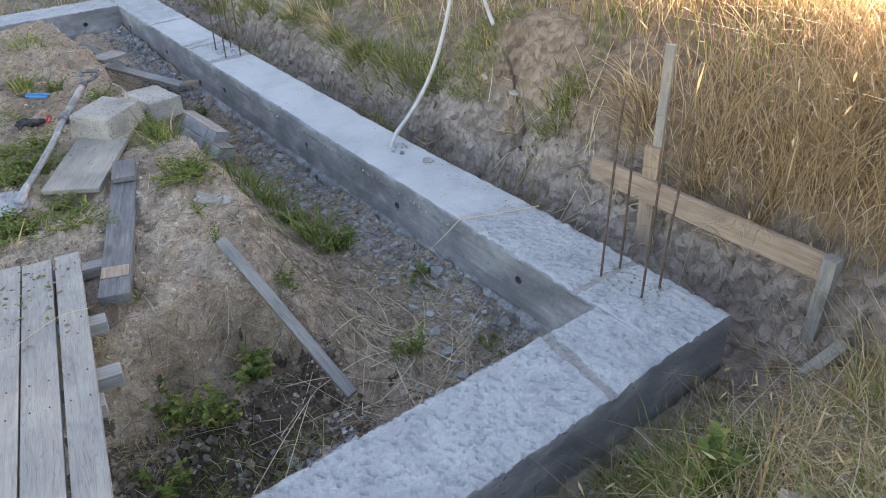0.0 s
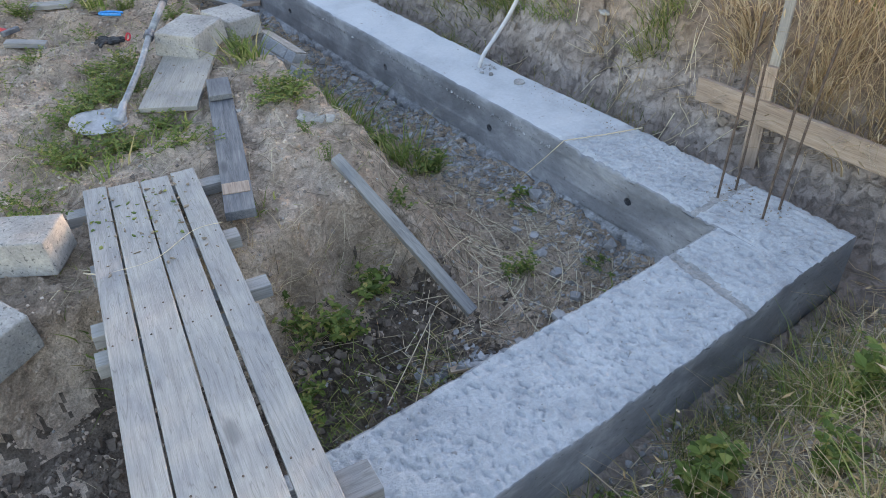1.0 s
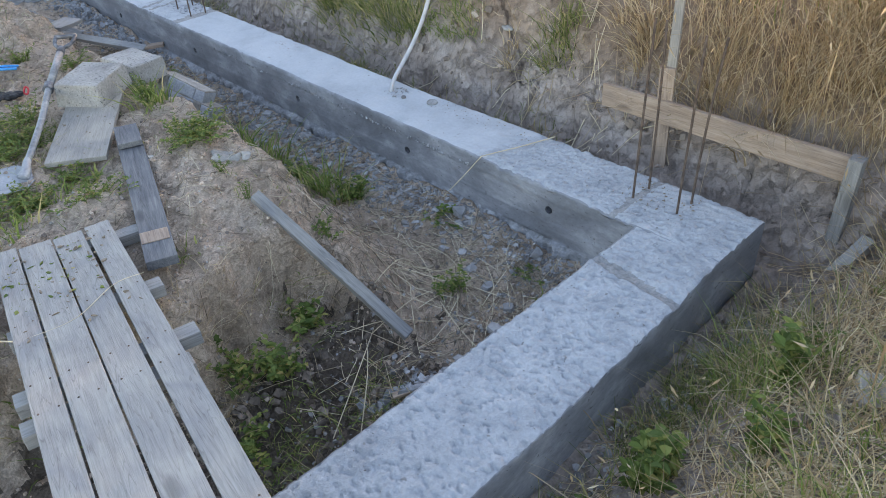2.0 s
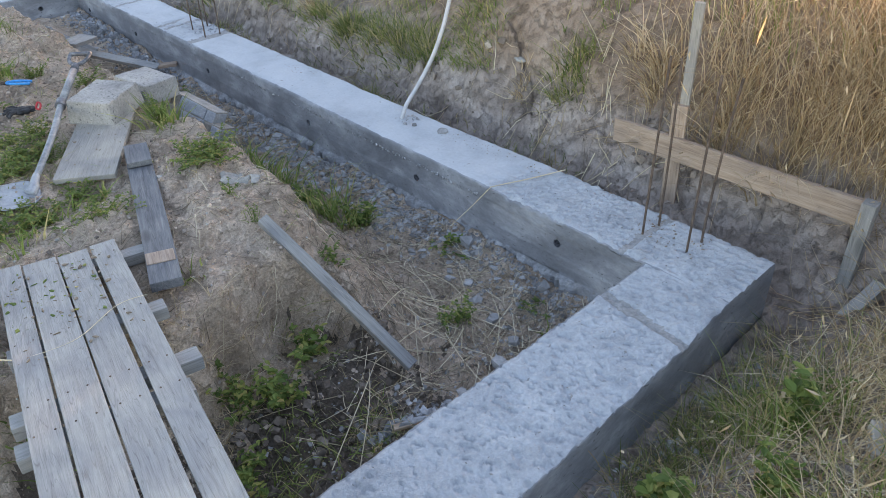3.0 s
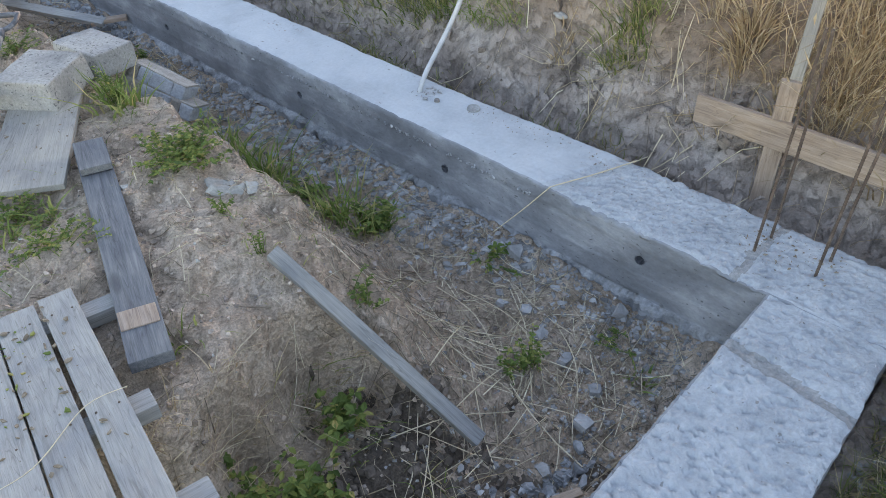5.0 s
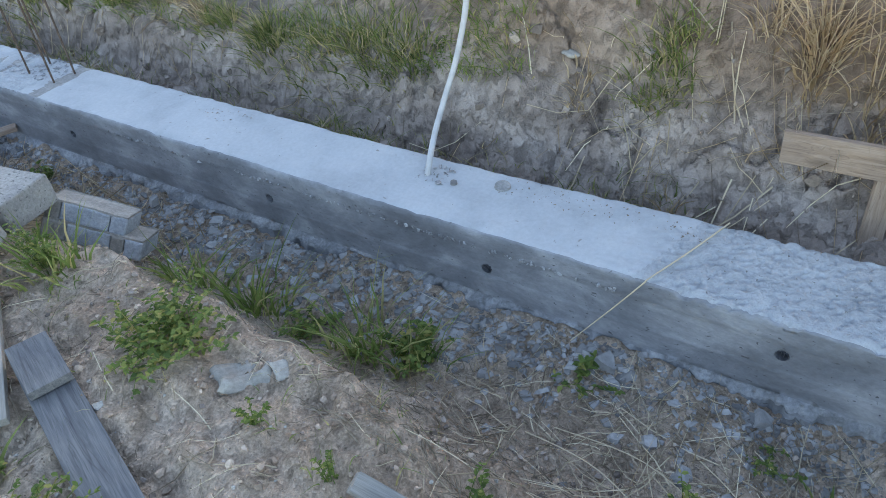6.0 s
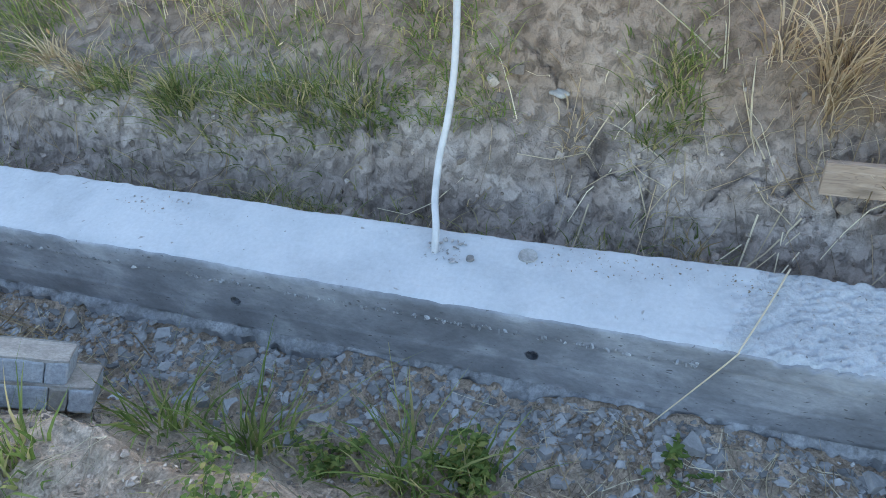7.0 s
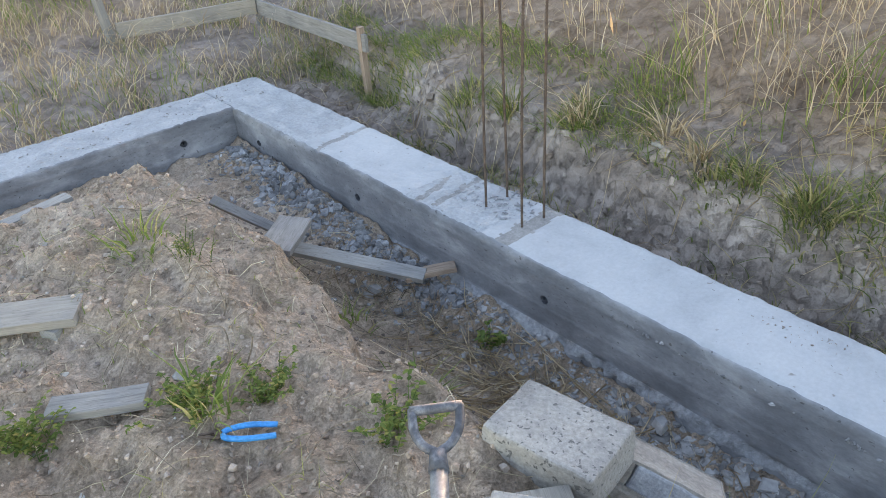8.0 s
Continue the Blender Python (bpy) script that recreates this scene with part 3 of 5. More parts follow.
# ---- timber things ----
def board_thing(name, a, b, w, t, mat, label, category, seed=0, roll=0, warp=0.004, group=""):
    """A single loose board whose top runs from a to b."""
    if a[2] is None:
        a, b = ((q[0], q[1], max(gz(q[0] + i * w * 0.5, q[1] + j * w * 0.5) for i in (-1, 0, 1) for j in (-1, 0, 1)) + t - 0.006) for q in (a, b))
    l = (Vector(b) - Vector(a)).length
    ob = part(name, board_bm(l, w, t, seed, warp), mat)
    ob.matrix_world = along(a, b, roll)
    return tagged(ob, label, category, group)


PLANKS = ((0.092, -0.1845), (0.123, -0.070), (0.115, 0.0565), (0.100, 0.1770))   # width, offset


def walkway():
    """Four planks on cross battens, laid from the heap over the trench and the wall."""
    far, near = Vector((-1.881, 1.597, 0.178)), Vector((-2.428, -1.269, 0.418))
    m = along(far, near)
    w = thing("plank_walkway", m, "weathered pale grey plank walkway of four boards on cross battens", "walkway")
    length = (near - far).length
    for i in range(4):
        wide, y = PLANKS[i]
        p = part("plank", board_bm(length - 0.01 + 0.012 * (i % 2), wide, 0.026, i + 3, 0.002, 0.0025, 30), WOOD_GREY, w)
        p.location = (0.008 * ((i * 7) % 3) - (0.02 if i == 0 else 0.0), y, 0)
    for x, l0, l1 in ((0.11, -0.31, 0.335), (0.60, -0.25, 0.285), (0.975, -0.275, 0.305), (1.13, -0.275, 0.24), (2.35, -0.27, 0.25)):
        q = part("batten", board_bm(l1 - l0, 0.075, 0.05, int(x * 50), 0.001, 0.003, 4), WOOD_GREY, w)
        q.matrix_local = Matrix.Translation((x, l0, -0.0285)) @ Matrix.Rotation(radians(90), 4, "Z")
    for i in range(4):
        for x in (0.11, 0.6, 0.975, 1.13, 1.82):
            for dy in (-0.03, 0.028):
                bm = bmesh.new()
                bmesh.ops.create_cone(bm, cap_ends=True, segments=8, radius1=0.0035, radius2=0.003, depth=0.002)
                nl = part("nail_head", bm, RUST, w)
                nl.location = (x + 0.01 * dy, PLANKS[i][1] + dy, 0.0005 + 0.002 * math.sin(3.1 * x / length))
    return w


walkway()
board_thing("timber_bearer", (-2.57, -0.26, 0.150), (-1.93, -0.37, 0.150), 0.09, 0.145, WOOD_DARK, "old grey timber bearer lying across the rough concrete top", "timber", 5, 0, 0.001)
board_thing("timber_bearer", (-2.60, -0.25, 0.306), (-1.925, -0.363, 0.306), 0.10, 0.155, WOOD_DARK, "old grey timber bearer stacked under the plank walkway", "timber", 6, 0, 0.001)

# narrow board with a short offcut on its far end
board_thing("narrow_board", (-1.645, 1.09, 0.190), (-1.21, 2.33, 0.165), 0.122, 0.042, WOOD_SLATE, "long narrow grey board with dusty pale stains lying on soil", "board", 11)
board_thing("board_offcut", (-1.285, 2.115, 0.198), (-1.21, 2.33, 0.196), 0.115, 0.028, WOOD_SLATE, "short dark offcut resting on the end of a narrow board", "board", 12)
board_thing("board_offcut", (-1.600, 1.222, 0.1925), (-1.571, 1.305, 0.1915), 0.112, 0.005, WOOD_TAN, "thin pale wood shim on the narrow grey board", "board", 13, 0, 0.0)
# wide board under the block
wide = board_thing("wide_board", (-1.525, 2.245, 0.152), (-0.97, 3.16, 0.165), 0.295, 0.026, WOOD_PALE, "wide dusty pale board with a knot, under a concrete block", "board", 21)
bm = bmesh.new()
bmesh.ops.create_uvsphere(bm, u_segments=14, v_segments=6, radius=1)
bmesh.ops.scale(bm, vec=(0.022, 0.013, 0.002), verts=bm.verts)
kn = part("knot", bm, BLACK_CLOTH, wide, "dark open knot", True)
kn.location = (0.62, -0.03, 0.003)
# sloping batten
board_thing("sloping_batten", (-1.14, 1.205, 0.205), (-0.965, 0.44, -0.262), 0.05, 0.05, WOOD_DARK, "grey square batten leaning down the side of the soil heap", "batten", 31, 20)
board_thing("wood_strip", (-1.21, 0.285, -0.335), (-0.86, 0.12, -0.325), 0.03, 0.015, WOOD_TAN, "thin tan wood strip lying in the trench", "wood strip", 32)
# far end of the trench
board_thing("short_board", (-0.70, 4.80, 0.02), (-0.44, 5.06, -0.03), 0.15, 0.03, WOOD_DARK, "short grey board tipped over the edge of the heap", "board", 41, 8)
board_thing("long_lath", (-0.56, 5.10, -0.13), (-0.15, 4.50, -0.235), 0.07, 0.03, WOOD_GREY, "weathered lath lying down into the trench", "board", 42, 15)
board_thing("short_lath", (-0.21, 4.57, -0.245), (-0.012, 4.45, -0.225), 0.065, 0.025, WOOD_TAN, "tan lath end propped against the concrete wall", "board", 43)
board_thing("dark_plank", (-0.64, 5.50, -0.02), (-0.42, 5.06, -0.17), 0.05, 0.025, WOOD_DARK, "dark old plank slanting on the side of the heap", "board", 44, 25)
board_thing("grey_plank", (-2.6, 5.42, None), (-1.20, 5.69, None), 0.07, 0.03, WOOD_GREY, "long grey plank lying on the soil heap near the far wall", "board", 45)
board_thing("pale_plank", (-2.5, 5.38, 0.20), (-1.475, 4.70, 0.198), 0.15, 0.035, WOOD_PALE, "pale plank propped on a small wooden block", "board", 46)
wb = part("wood_block", rough_box(0.05, 0.07, 0.09, 3, 0.001, 0.003, 2), WOOD_GREY)
wb.matrix_world = pose(-1.575, 4.70, 0.075, 0, 0, 30)
tagged(wb, "small wooden block under a pale plank", "wood block")
board_thing("grey_board", (-1.71, 4.30, None), (-1.475, 4.135, None), 0.085, 0.03, WOOD_DARK, "short grey board lying on dry soil among weeds", "board", 48)
board_thing("grey_board", (-1.99, 3.72, None), (-1.78, 3.62, None), 0.07, 0.03, WOOD_DARK, "short dusty grey board on bare soil", "board", 49)


# ---- batter boards at the corners ----
def batter(name, label, pieces):
    ob = thing(name, Matrix.Identity(4), label, "batter board")
    for i, (pn, a, b, w, t, roll, mat) in enumerate(pieces):
        l = (Vector(b) - Vector(a)).length
        p = part(pn, board_bm(l, w, t, i * 7 + len(label), 0.003), mat, ob)
        p.matrix_local = along(a, b, roll)
    return ob


batter("batter_board", "tan pine batter board nailed to stakes beside the bank", (
    ("board", (0.690, 0.690, 0.172), (0.735, -0.585, 0.172), 0.125, 0.025, 90, WOOD_TAN),
    # the post's shade is put into its colour by the darker timber
    ("post", (0.770, -0.60, -0.45), (0.745, -0.60, 0.25), 0.06, 0.06, 0, WOOD_DARK),
    ("stake", (0.748, 0.335, -0.45), (0.742, 0.352, 0.40), 0.075, 0.03, 90, WOOD_TAN),
    ("lath", (0.772, 0.335, -0.2), (0.768, 0.352, 0.89), 0.045, 0.025, 90, WOOD_PALE),
))
board_thing("fallen_post", (0.33, -0.62, -0.335), (0.72, -0.74, -0.10), 0.06, 0.05, WOOD_GREY, "weathered wooden post piece lying in grass beside the wall", "post", 61)
batter("batter_board", "two grey batter boards meeting on stakes past the far corner", (
    ("board", (-0.06, 8.09, 0.20), (0.955, 7.825, 0.20), 0.115, 0.025, 90, WOOD_PALE),
    ("board", (0.955, 7.80, 0.20), (0.90, 6.30, 0.20), 0.115, 0.025, 90, WOOD_DARK),
    ("stake", (-0.04, 8.15, -0.3), (-0.12, 8.13, 0.62), 0.06, 0.05, 0, WOOD_DARK),
    ("stake", (0.99, 7.90, -0.2), (0.99, 7.87, 0.42), 0.05, 0.05, 0, WOOD_DARK),
    ("stake", (0.945, 6.36, -0.25), (0.94, 6.36, 0.30), 0.04, 0.04, 0, WOOD_TAN),
))


# ---- steel, cable and fittings in the wall ----
def rebar(x, y, h, lean, group, label):
    """A ribbed bar standing in the concrete."""
    pts, n = [], int(h / 0.006)
    for i in range(n + 1):
        s = i / n
        pts.append((lean[0] * s * s, lean[1] * s * s, h * s - 0.03))
    verts, faces = tube_data(pts, 0.0050, 7)
    for i in range(n + 1):
        if i % 2:
            c = Vector(pts[i])
            for k in range(7):
                verts[i * 7 + k] = c + (verts[i * 7 + k] - c) * 1.22
    ob = mesh_ob("rebar", verts, faces, RUST)
    ob.location = (x, y, 0)
    return tagged(ob, label, "rebar", group)


for x, y, h, ln in ((0.187, 0.137, 0.86, (0.03, 0.01)), (0.300, 0.125, 0.82, (0.02, 0.03)), (0.205, -0.082, 0.84, (0.01, 0.0)), (0.312, -0.090, 0.80, (0.03, -0.02))):
    rebar(x, y, h, ln, "rebars at the near corner", "rusty ribbed steel rebar standing in rough concrete")
for x, y, h, ln in ((0.175, 4.432, 1.06, (0.04, 0.02)), (0.161, 4.200, 1.1, (0.0, -0.02)), (0.306, 4.43, 1.04, (-0.02, 0.01)), (0.282, 4.185, 1.08, (0.03, 0.02))):
    rebar(x, y, h, ln, "rebars along the long wall", "rusty steel rebar standing beside a joint in the wall")

cable_pts = spline([(0.235, 1.90, -0.03), (0.243, 1.90, 0.01), (0.285, 1.905, 0.075), (0.38, 1.935, 0.125), (0.485, 1.945, 0.22), (0.55, 1.93, 0.33), (0.607, 1.922, 0.446), (0.645, 1.92, 0.54), (0.705, 1.925, 0.70), (0.80, 1.95, 0.95), (1.0, 2.08, 1.10), (1.18, 2.25, 0.86), (1.12, 2.05, 0.66), (1.03, 1.88, 0.60)], 10)
v, f = tube_data(cable_pts, 0.0125, 12)
cable = tagged(mesh_ob("conduit", v, f, CONDUIT, smooth=True), "white plastic conduit rising from the concrete and arching to the bank", "conduit")

def ring_disc(name, x, y, r, z, mat, label, category):
    bm = bmesh.new()
    bmesh.ops.create_cone(bm, cap_ends=True, segments=28, radius1=r, radius2=r * 0.92, depth=0.012)
    top = [g for g in bm.faces if g.normal.z > 0.9]
    res = bmesh.ops.inset_region(bm, faces=top, thickness=r * 0.25, depth=-0.003)
    ob = part(name, bm, mat)
    ob.matrix_world = pose(x, y, z, 4, -3, 0)
    return tagged(ob, label, category)


ring_disc("pipe_cap", 0.283, 1.585, 0.033, 0.004, CONC_JOINT, "round grey pipe cap cast flush into the concrete top", "pipe cap")
ring_disc("small_plug", 0.225, 1.77, 0.014, 0.004, SHALE, "small round dark plug in the concrete top", "plug")


# ---- concrete blocks and stones ----
def cast_block(name, l, w, h, taper, m, mat, label, seed, category="concrete block", group="", parent=None):
    bm = rough_box(l, w, h, seed, 0.003, 0.008, 6)
    for v in bm.verts:
        k = 1 - taper * v.co.z / h
        v.co.x *= k
        v.co.y *= k
    ob = part(name, bm, mat, parent)
    if parent:
        ob.matrix_local = m
        return ob
    ob.matrix_world = m
    return tagged(ob, label, category, group)


cast_block("concrete_block", 0.345, 0.285, 0.135, 0.10, pose(-1.115, 2.925, 0.155, 1, -1, 37), CONC_BLOCK, "grey concrete block with sloping sides on a wide board", 1)
cast_block("concrete_block", 0.335, 0.235, 0.125, 0.03, pose(-0.757, 3.198, 0.078, 2, 0, 100), CONC_BLOCK, "pale dusty concrete block on the edge of the heap", 2)
cast_block("concrete_block", 0.40, 0.20, 0.15, 0.04, pose(-2.435, 1.41, gz(-2.435, 1.41) - 0.02, 0, -2, -36), CONC_BLOCK, "grey concrete block lying beside the plank walkway", 3)
cast_block("concrete_block", 0.34, 0.20, 0.17, 0.05, pose(-2.63, 1.13, 0.0, 4, 6, -64), CONC_BLOCK, "grey concrete block half sunk at the edge of the trench", 4)

for n, (m, long, wide, thick) in enumerate(((pose(-0.73, 3.10, -0.028, -25, 20, -64.5), 0.396, 0.20, 0.078), (pose(-0.679, 3.10, 0.034, -25, 21, -63.5), 0.318, 0.17, 0.074))):
    st = thing("kerb_stone", m, ("lower", "upper")[n] + " grey kerb stone of a pair stacked on the slope", "kerb stone", "stacked kerb stones")
    cuts = ((0.0, 0.10), (0.10, 0.27), (0.27, 0.325), (0.325, long)) if n == 0 else ((0.0, 0.06), (0.06, 0.25), (0.25, long))
    for i, (c0, c1) in enumerate(cuts):
        cast_block("segment", c1 - c0 - 0.0015, wide + 0.002 * (i % 2), thick, 0.0, Matrix.Translation(((c0 + c1) / 2, wide / 2, 0)), (STONE_DULL, PAVER)[i % 2] if n == 0 else (STONE_DULL, PAVER, PAVER)[i], "", 30 + 5 * n + i, parent=st)
    cast_block("dusty_top", long - 0.006, wide - 0.006, 0.006, 0.0, Matrix.Translation((long / 2, wide / 2 + 0.001, thick - 0.002)), STONE_DULL, "", 39, parent=st)


# ---- shovel ----
def shovel():
    neck, collar, top = Vector((-1.705, 2.385, 0.160)), Vector((-1.335, 2.972, 0.262)), Vector((-1.072, 3.292, 0.388))
    ob = thing("shovel", along(neck, top), "old shovel with grey steel shaft and black handle lying on weeds", "shovel")
    inv = ob.matrix_world.inverted()
    lc, lt = inv @ collar, inv @ top
    v, f = tube_data(spline([(-0.02, 0, 0), (lc.x * 0.5, 0, -0.012), tuple(lc)], 8), 0.0165, 12, 1.08)
    mesh_ob("shaft", v, f, STEEL, ob, "dusty grey steel shaft", True)
    v, f = tube_data([lc, lc.lerp(lt, 0.72)], 0.0205, 14)
    mesh_ob("upper_shaft", v, f, STEEL, ob, "pale grey upper tube", True)
    v, f = tube_data([lc + Vector((-0.022, 0, 0)), lc + Vector((-0.018, 0, 0)), lc + Vector((0.025, 0, 0)), lc + Vector((0.03, 0, 0))], 0.029, 14)
    mesh_ob("clamp", v, f, PLASTIC_DARK, ob, "black plastic clamp", True)
    # D handle
    h0 = lc.lerp(lt, 0.70)
    d = (lt - lc).normalized()
    side = Vector((0, 1, 0))
    v, f = tube_data([h0, h0 + d * 0.05], 0.024, 12, 0.8)
    mesh_ob("socket", v, f, PLASTIC_DARK, ob, "black plastic socket", True)
    b = h0 + d * 0.045
    loop = spline([b, b + d * 0.022 + side * 0.032, b + d * 0.06 + side * 0.052, b + d * 0.115 + side * 0.056], 8)
    v, f = tube_data(loop, 0.011, 10)
    mesh_ob("yoke", v, f, PLASTIC_DARK, ob, "", True)
    loop = spline([b, b + d * 0.022 - side * 0.032, b + d * 0.06 - side * 0.052, b + d * 0.115 - side * 0.056], 8)
    v, f = tube_data(loop, 0.011, 10)
    mesh_ob("yoke", v, f, PLASTIC_DARK, ob, "", True)
    e = b + d * 0.112
    v, f = tube_data([e + side * 0.062, e + side * 0.03, e - side * 0.03, e - side * 0.062], 0.0125, 10)
    mesh_ob("grip", v, f, PLASTIC_DARK, ob, "worn black cross grip", True)
    # blade: a dished sheet with a pointed end, slightly turned over
    bm = bmesh.new()
    nu, nv, grid = 15, 13, []
    for i in range(nu):
        row = []
        s = i / (nu - 1)
        half = 0.105 * min(1.0, 0.55 + 2.5 * s) * math.sqrt(max(0.0, 1 - max(0.0, (s - 0.55) / 0.45) ** 2.2))
        for j in range(nv):
            t = 2 * j / (nv - 1) - 1
            row.append(bm.verts.new((-0.02 - 0.27 * s, half * t, -0.028 * (1 - t * t) * (1 - 0.7 * s) + 0.03 * s * s + 0.012)))
        grid.append(row)
    for i in range(nu - 1):
        for j in range(nv - 1):
            bm.faces.new((grid[i][j], grid[i + 1][j], grid[i + 1][j + 1], grid[i][j + 1]))
    bmesh.ops.remove_doubles(bm, verts=bm.verts, dist=0.0004)
    bmesh.ops.solidify(bm, geom=list(bm.faces), thickness=0.002)
    v, f = tube_data(spline([inv @ Vector(p) for p in ((-1.690, 2.41, 0.165), (-1.715, 2.365, 0.158), (-1.735, 2.33, 0.145), (-1.765, 2.305, 0.132))], 5), 0.0175, 12, 1.6)
    mesh_ob("blade_socket", v, f, BLADE_STEEL, ob, "flared steel socket of the blade", True)
    bl = part("blade", bm, BLADE_STEEL, ob, "pale worn steel blade", True)
    bl.matrix_local = inv @ along((-1.965, 2.335, 0.130), (-1.69, 2.285, 0.135), 10) @ Matrix.Translation((0.27, 0, 0.0))
    return ob


shovel()


def pliers():
    ob = thing("pliers", along((-1.435, 3.875, gz(-1.435, 3.875) + 0.014), (-1.26, 3.75, gz(-1.26, 3.75) + 0.014)), "pliers with bright blue grips lying on dry soil", "pliers")
    for sgn in (1, -1):
        v, f = tube_data(spline([(0.058, 0.004 * sgn, 0), (0.075, 0.017 * sgn, 0), (0.13, 0.026 * sgn, 0.002), (0.205, 0.020 * sgn, 0)], 6), 0.0085, 10)
        mesh_ob("grip", v, f, BLUE_GRIP, ob, "bright blue rubber grip", True)
        v, f = tube_data(spline([(0.06, 0.005 * sgn, 0), (0.045, 0.011 * sgn, 0), (0.02, 0.008 * sgn, 0), (-0.005, 0.002 * sgn, 0)], 5), 0.007, 8, 0.5)
        mesh_ob("jaw", v, f, RUST, ob, "", True)
    bm = bmesh.new()
    bmesh.ops.create_cone(bm, cap_ends=True, segments=16, radius1=0.011, radius2=0.010, depth=0.016)
    p = part("pivot", bm, RUST, ob)
    p.location = (0.048, 0, 0)
    return ob


pliers()


def glove():
    """A crumpled knitted work glove with a red cuff tag."""
    x, y = -1.45, 3.365
    ob = thing("work_glove", pose(x, y, gz(x, y) + 0.012, 0, 0, -25), "crumpled black work glove with a red tag, dirty on the soil", "glove")
    rnd = random.Random(8)
    bm = bmesh.new()
    bmesh.ops.create_icosphere(bm, subdivisions=4, radius=1)
    for v in bm.verts:
        n = noise.noise(v.co * 2.3) * 0.35 + noise.noise(v.co * 6) * 0.18
        v.co = Vector((v.co.x * 0.062, v.co.y * 0.045, v.co.z * 0.018)) * (1 + n)
    part("palm", bm, BLACK_CLOTH, ob, "", True)
    for i in range(5):
        a = radians(150 + i * 22)
        d = Vector((math.cos(a), math.sin(a), 0))
        b = Vector((-0.03, 0.025 - 0.014 * i, 0.004))
        v, f = tube_data(spline([b, b + d * 0.035 + Vector((0, 0, 0.008)), b + d * 0.07 + Vector((rnd.uniform(-0.01, 0.01), rnd.uniform(-0.01, 0.01), -0.004))], 5), 0.0105, 9, 0.8)
        mesh_ob("finger", v, f, BLACK_CLOTH, ob, "", True)
    v, f = tube_data(spline([(0.07, 0.01, 0.0), (0.085, 0.02, 0.03), (0.10, 0.015, 0.02), (0.092, -0.012, 0.0), (0.07, 0.01, 0.0)], 6), 0.006, 7)
    mesh_ob("tag", v, f, RED_CLOTH, ob, "bright red tag loop", True)
    return ob


glove()


def hand_tool():
    a, b = Vector((-2.10, 4.18, 0.15)), Vector((-1.86, 3.84, 0.145))
    ob = thing("hammer", along(a, b), "red-handled hammer lying on bare soil", "hammer")
    l = (b - a).length
    v, f = tube_data(spline([(0, 0, 0), (l * 0.4, 0, 0.004), (l * 0.72, 0, 0)], 6), 0.016, 10, 0.8)
    mesh_ob("handle", v, f, RED_CLOTH, ob, "red handle", True)
    bm = rough_box(0.12, 0.03, 0.03, 3, 0.001, 0.005, 2)
    h = part("head", bm, PLASTIC_DARK, ob)
    h.matrix_local = Matrix.Translation((l * 0.75, 0, -0.015)) @ Matrix.Rotation(radians(80), 4, "Z")
    return ob


hand_tool()


# ---- rubble ----
def shard_mesh(name, seed, mat, flat=0.35):
    """An irregular flake of stone about 1 across."""
    rnd = random.Random(seed)
    n = rnd.choice((4, 5, 5, 6))
    ang = sorted(rnd.uniform(0, 2 * math.pi) for _ in range(n))
    ang = [2 * math.pi * (i + rnd.uniform(-0.28, 0.28)) / n for i in range(n)]
    lo = [(math.cos(a) * rnd.uniform(0.38, 0.6), math.sin(a) * rnd.uniform(0.26, 0.5), 0) for a in ang]
    hi = [(x * rnd.uniform(0.7, 1.0), y * rnd.uniform(0.7, 1.0), flat * rnd.uniform(0.6, 1.1)) for x, y, _ in lo]
    faces = [tuple(range(n))[::-1], tuple(range(n, 2 * n))] + [(i, (i + 1) % n, n + (i + 1) % n, n + i) for i in range(n)]
    return lo + hi, faces


def scatter_shards(name, count, place, size, mat, label, category, flat=0.35, seed=0, tilt=25):
    """Many small flakes joined into one mesh."""
    rnd = random.Random(seed)
    shapes = [shard_mesh("s", seed * 50 + i, mat, flat) for i in range(14)]
    pts = [place(rnd) for _ in range(count)]
    zs = ground_h(np.array([p[0] for p in pts]), np.array([p[1] for p in pts]))
    verts, faces = [], []
    for (x, y), z in zip(pts, zs):
        vs, fs = rnd.choice(shapes)
        k = size(rnd)
        m = pose(x, y, float(z) - 0.1 * k, rnd.gauss(0, tilt), rnd.gauss(0, tilt), rnd.uniform(0, 360)) @ Matrix.Scale(k, 4)
        o = len(verts)
        verts.extend((m @ Vector(p))[:] for p in vs)
        faces.extend(tuple(i + o for i in fc) for fc in fs)
    ob = mesh_ob(name, verts, faces, mat)
    return tagged(ob, label, category, kind="stuff")


def trench_place(rnd):
    y = rnd.uniform(0.15, 6.4)
    return (-0.03 - abs(rnd.gauss(0, 0.14)), y)


scatter_shards("shale_rubble", 5500, trench_place, lambda r: 0.007 + 0.048 * r.random() ** 3, SHALE, "grey slaty rubble strewn along the foot of the wall", "rubble", 0.2, 1, 15)
scatter_shards("trench_rubble", 900, lambda r: (r.uniform(-1.9, -0.1), 0.06 + abs(r.gauss(0, 0.26))), lambda r: 0.008 + 0.03 * r.random() ** 3, SHALE, "small grey stones on the trench floor", "rubble", 0.4, 2)
scatter_shards("soil_crumbs", 10000, lambda r: (r.uniform(-2.9, -0.55), r.uniform(0.6, 6.2)), lambda r: 0.004 + 0.024 * r.random() ** 3, CLOD, "crumbs and clods of dry clay on the heap", "soil clods", 0.6, 3)
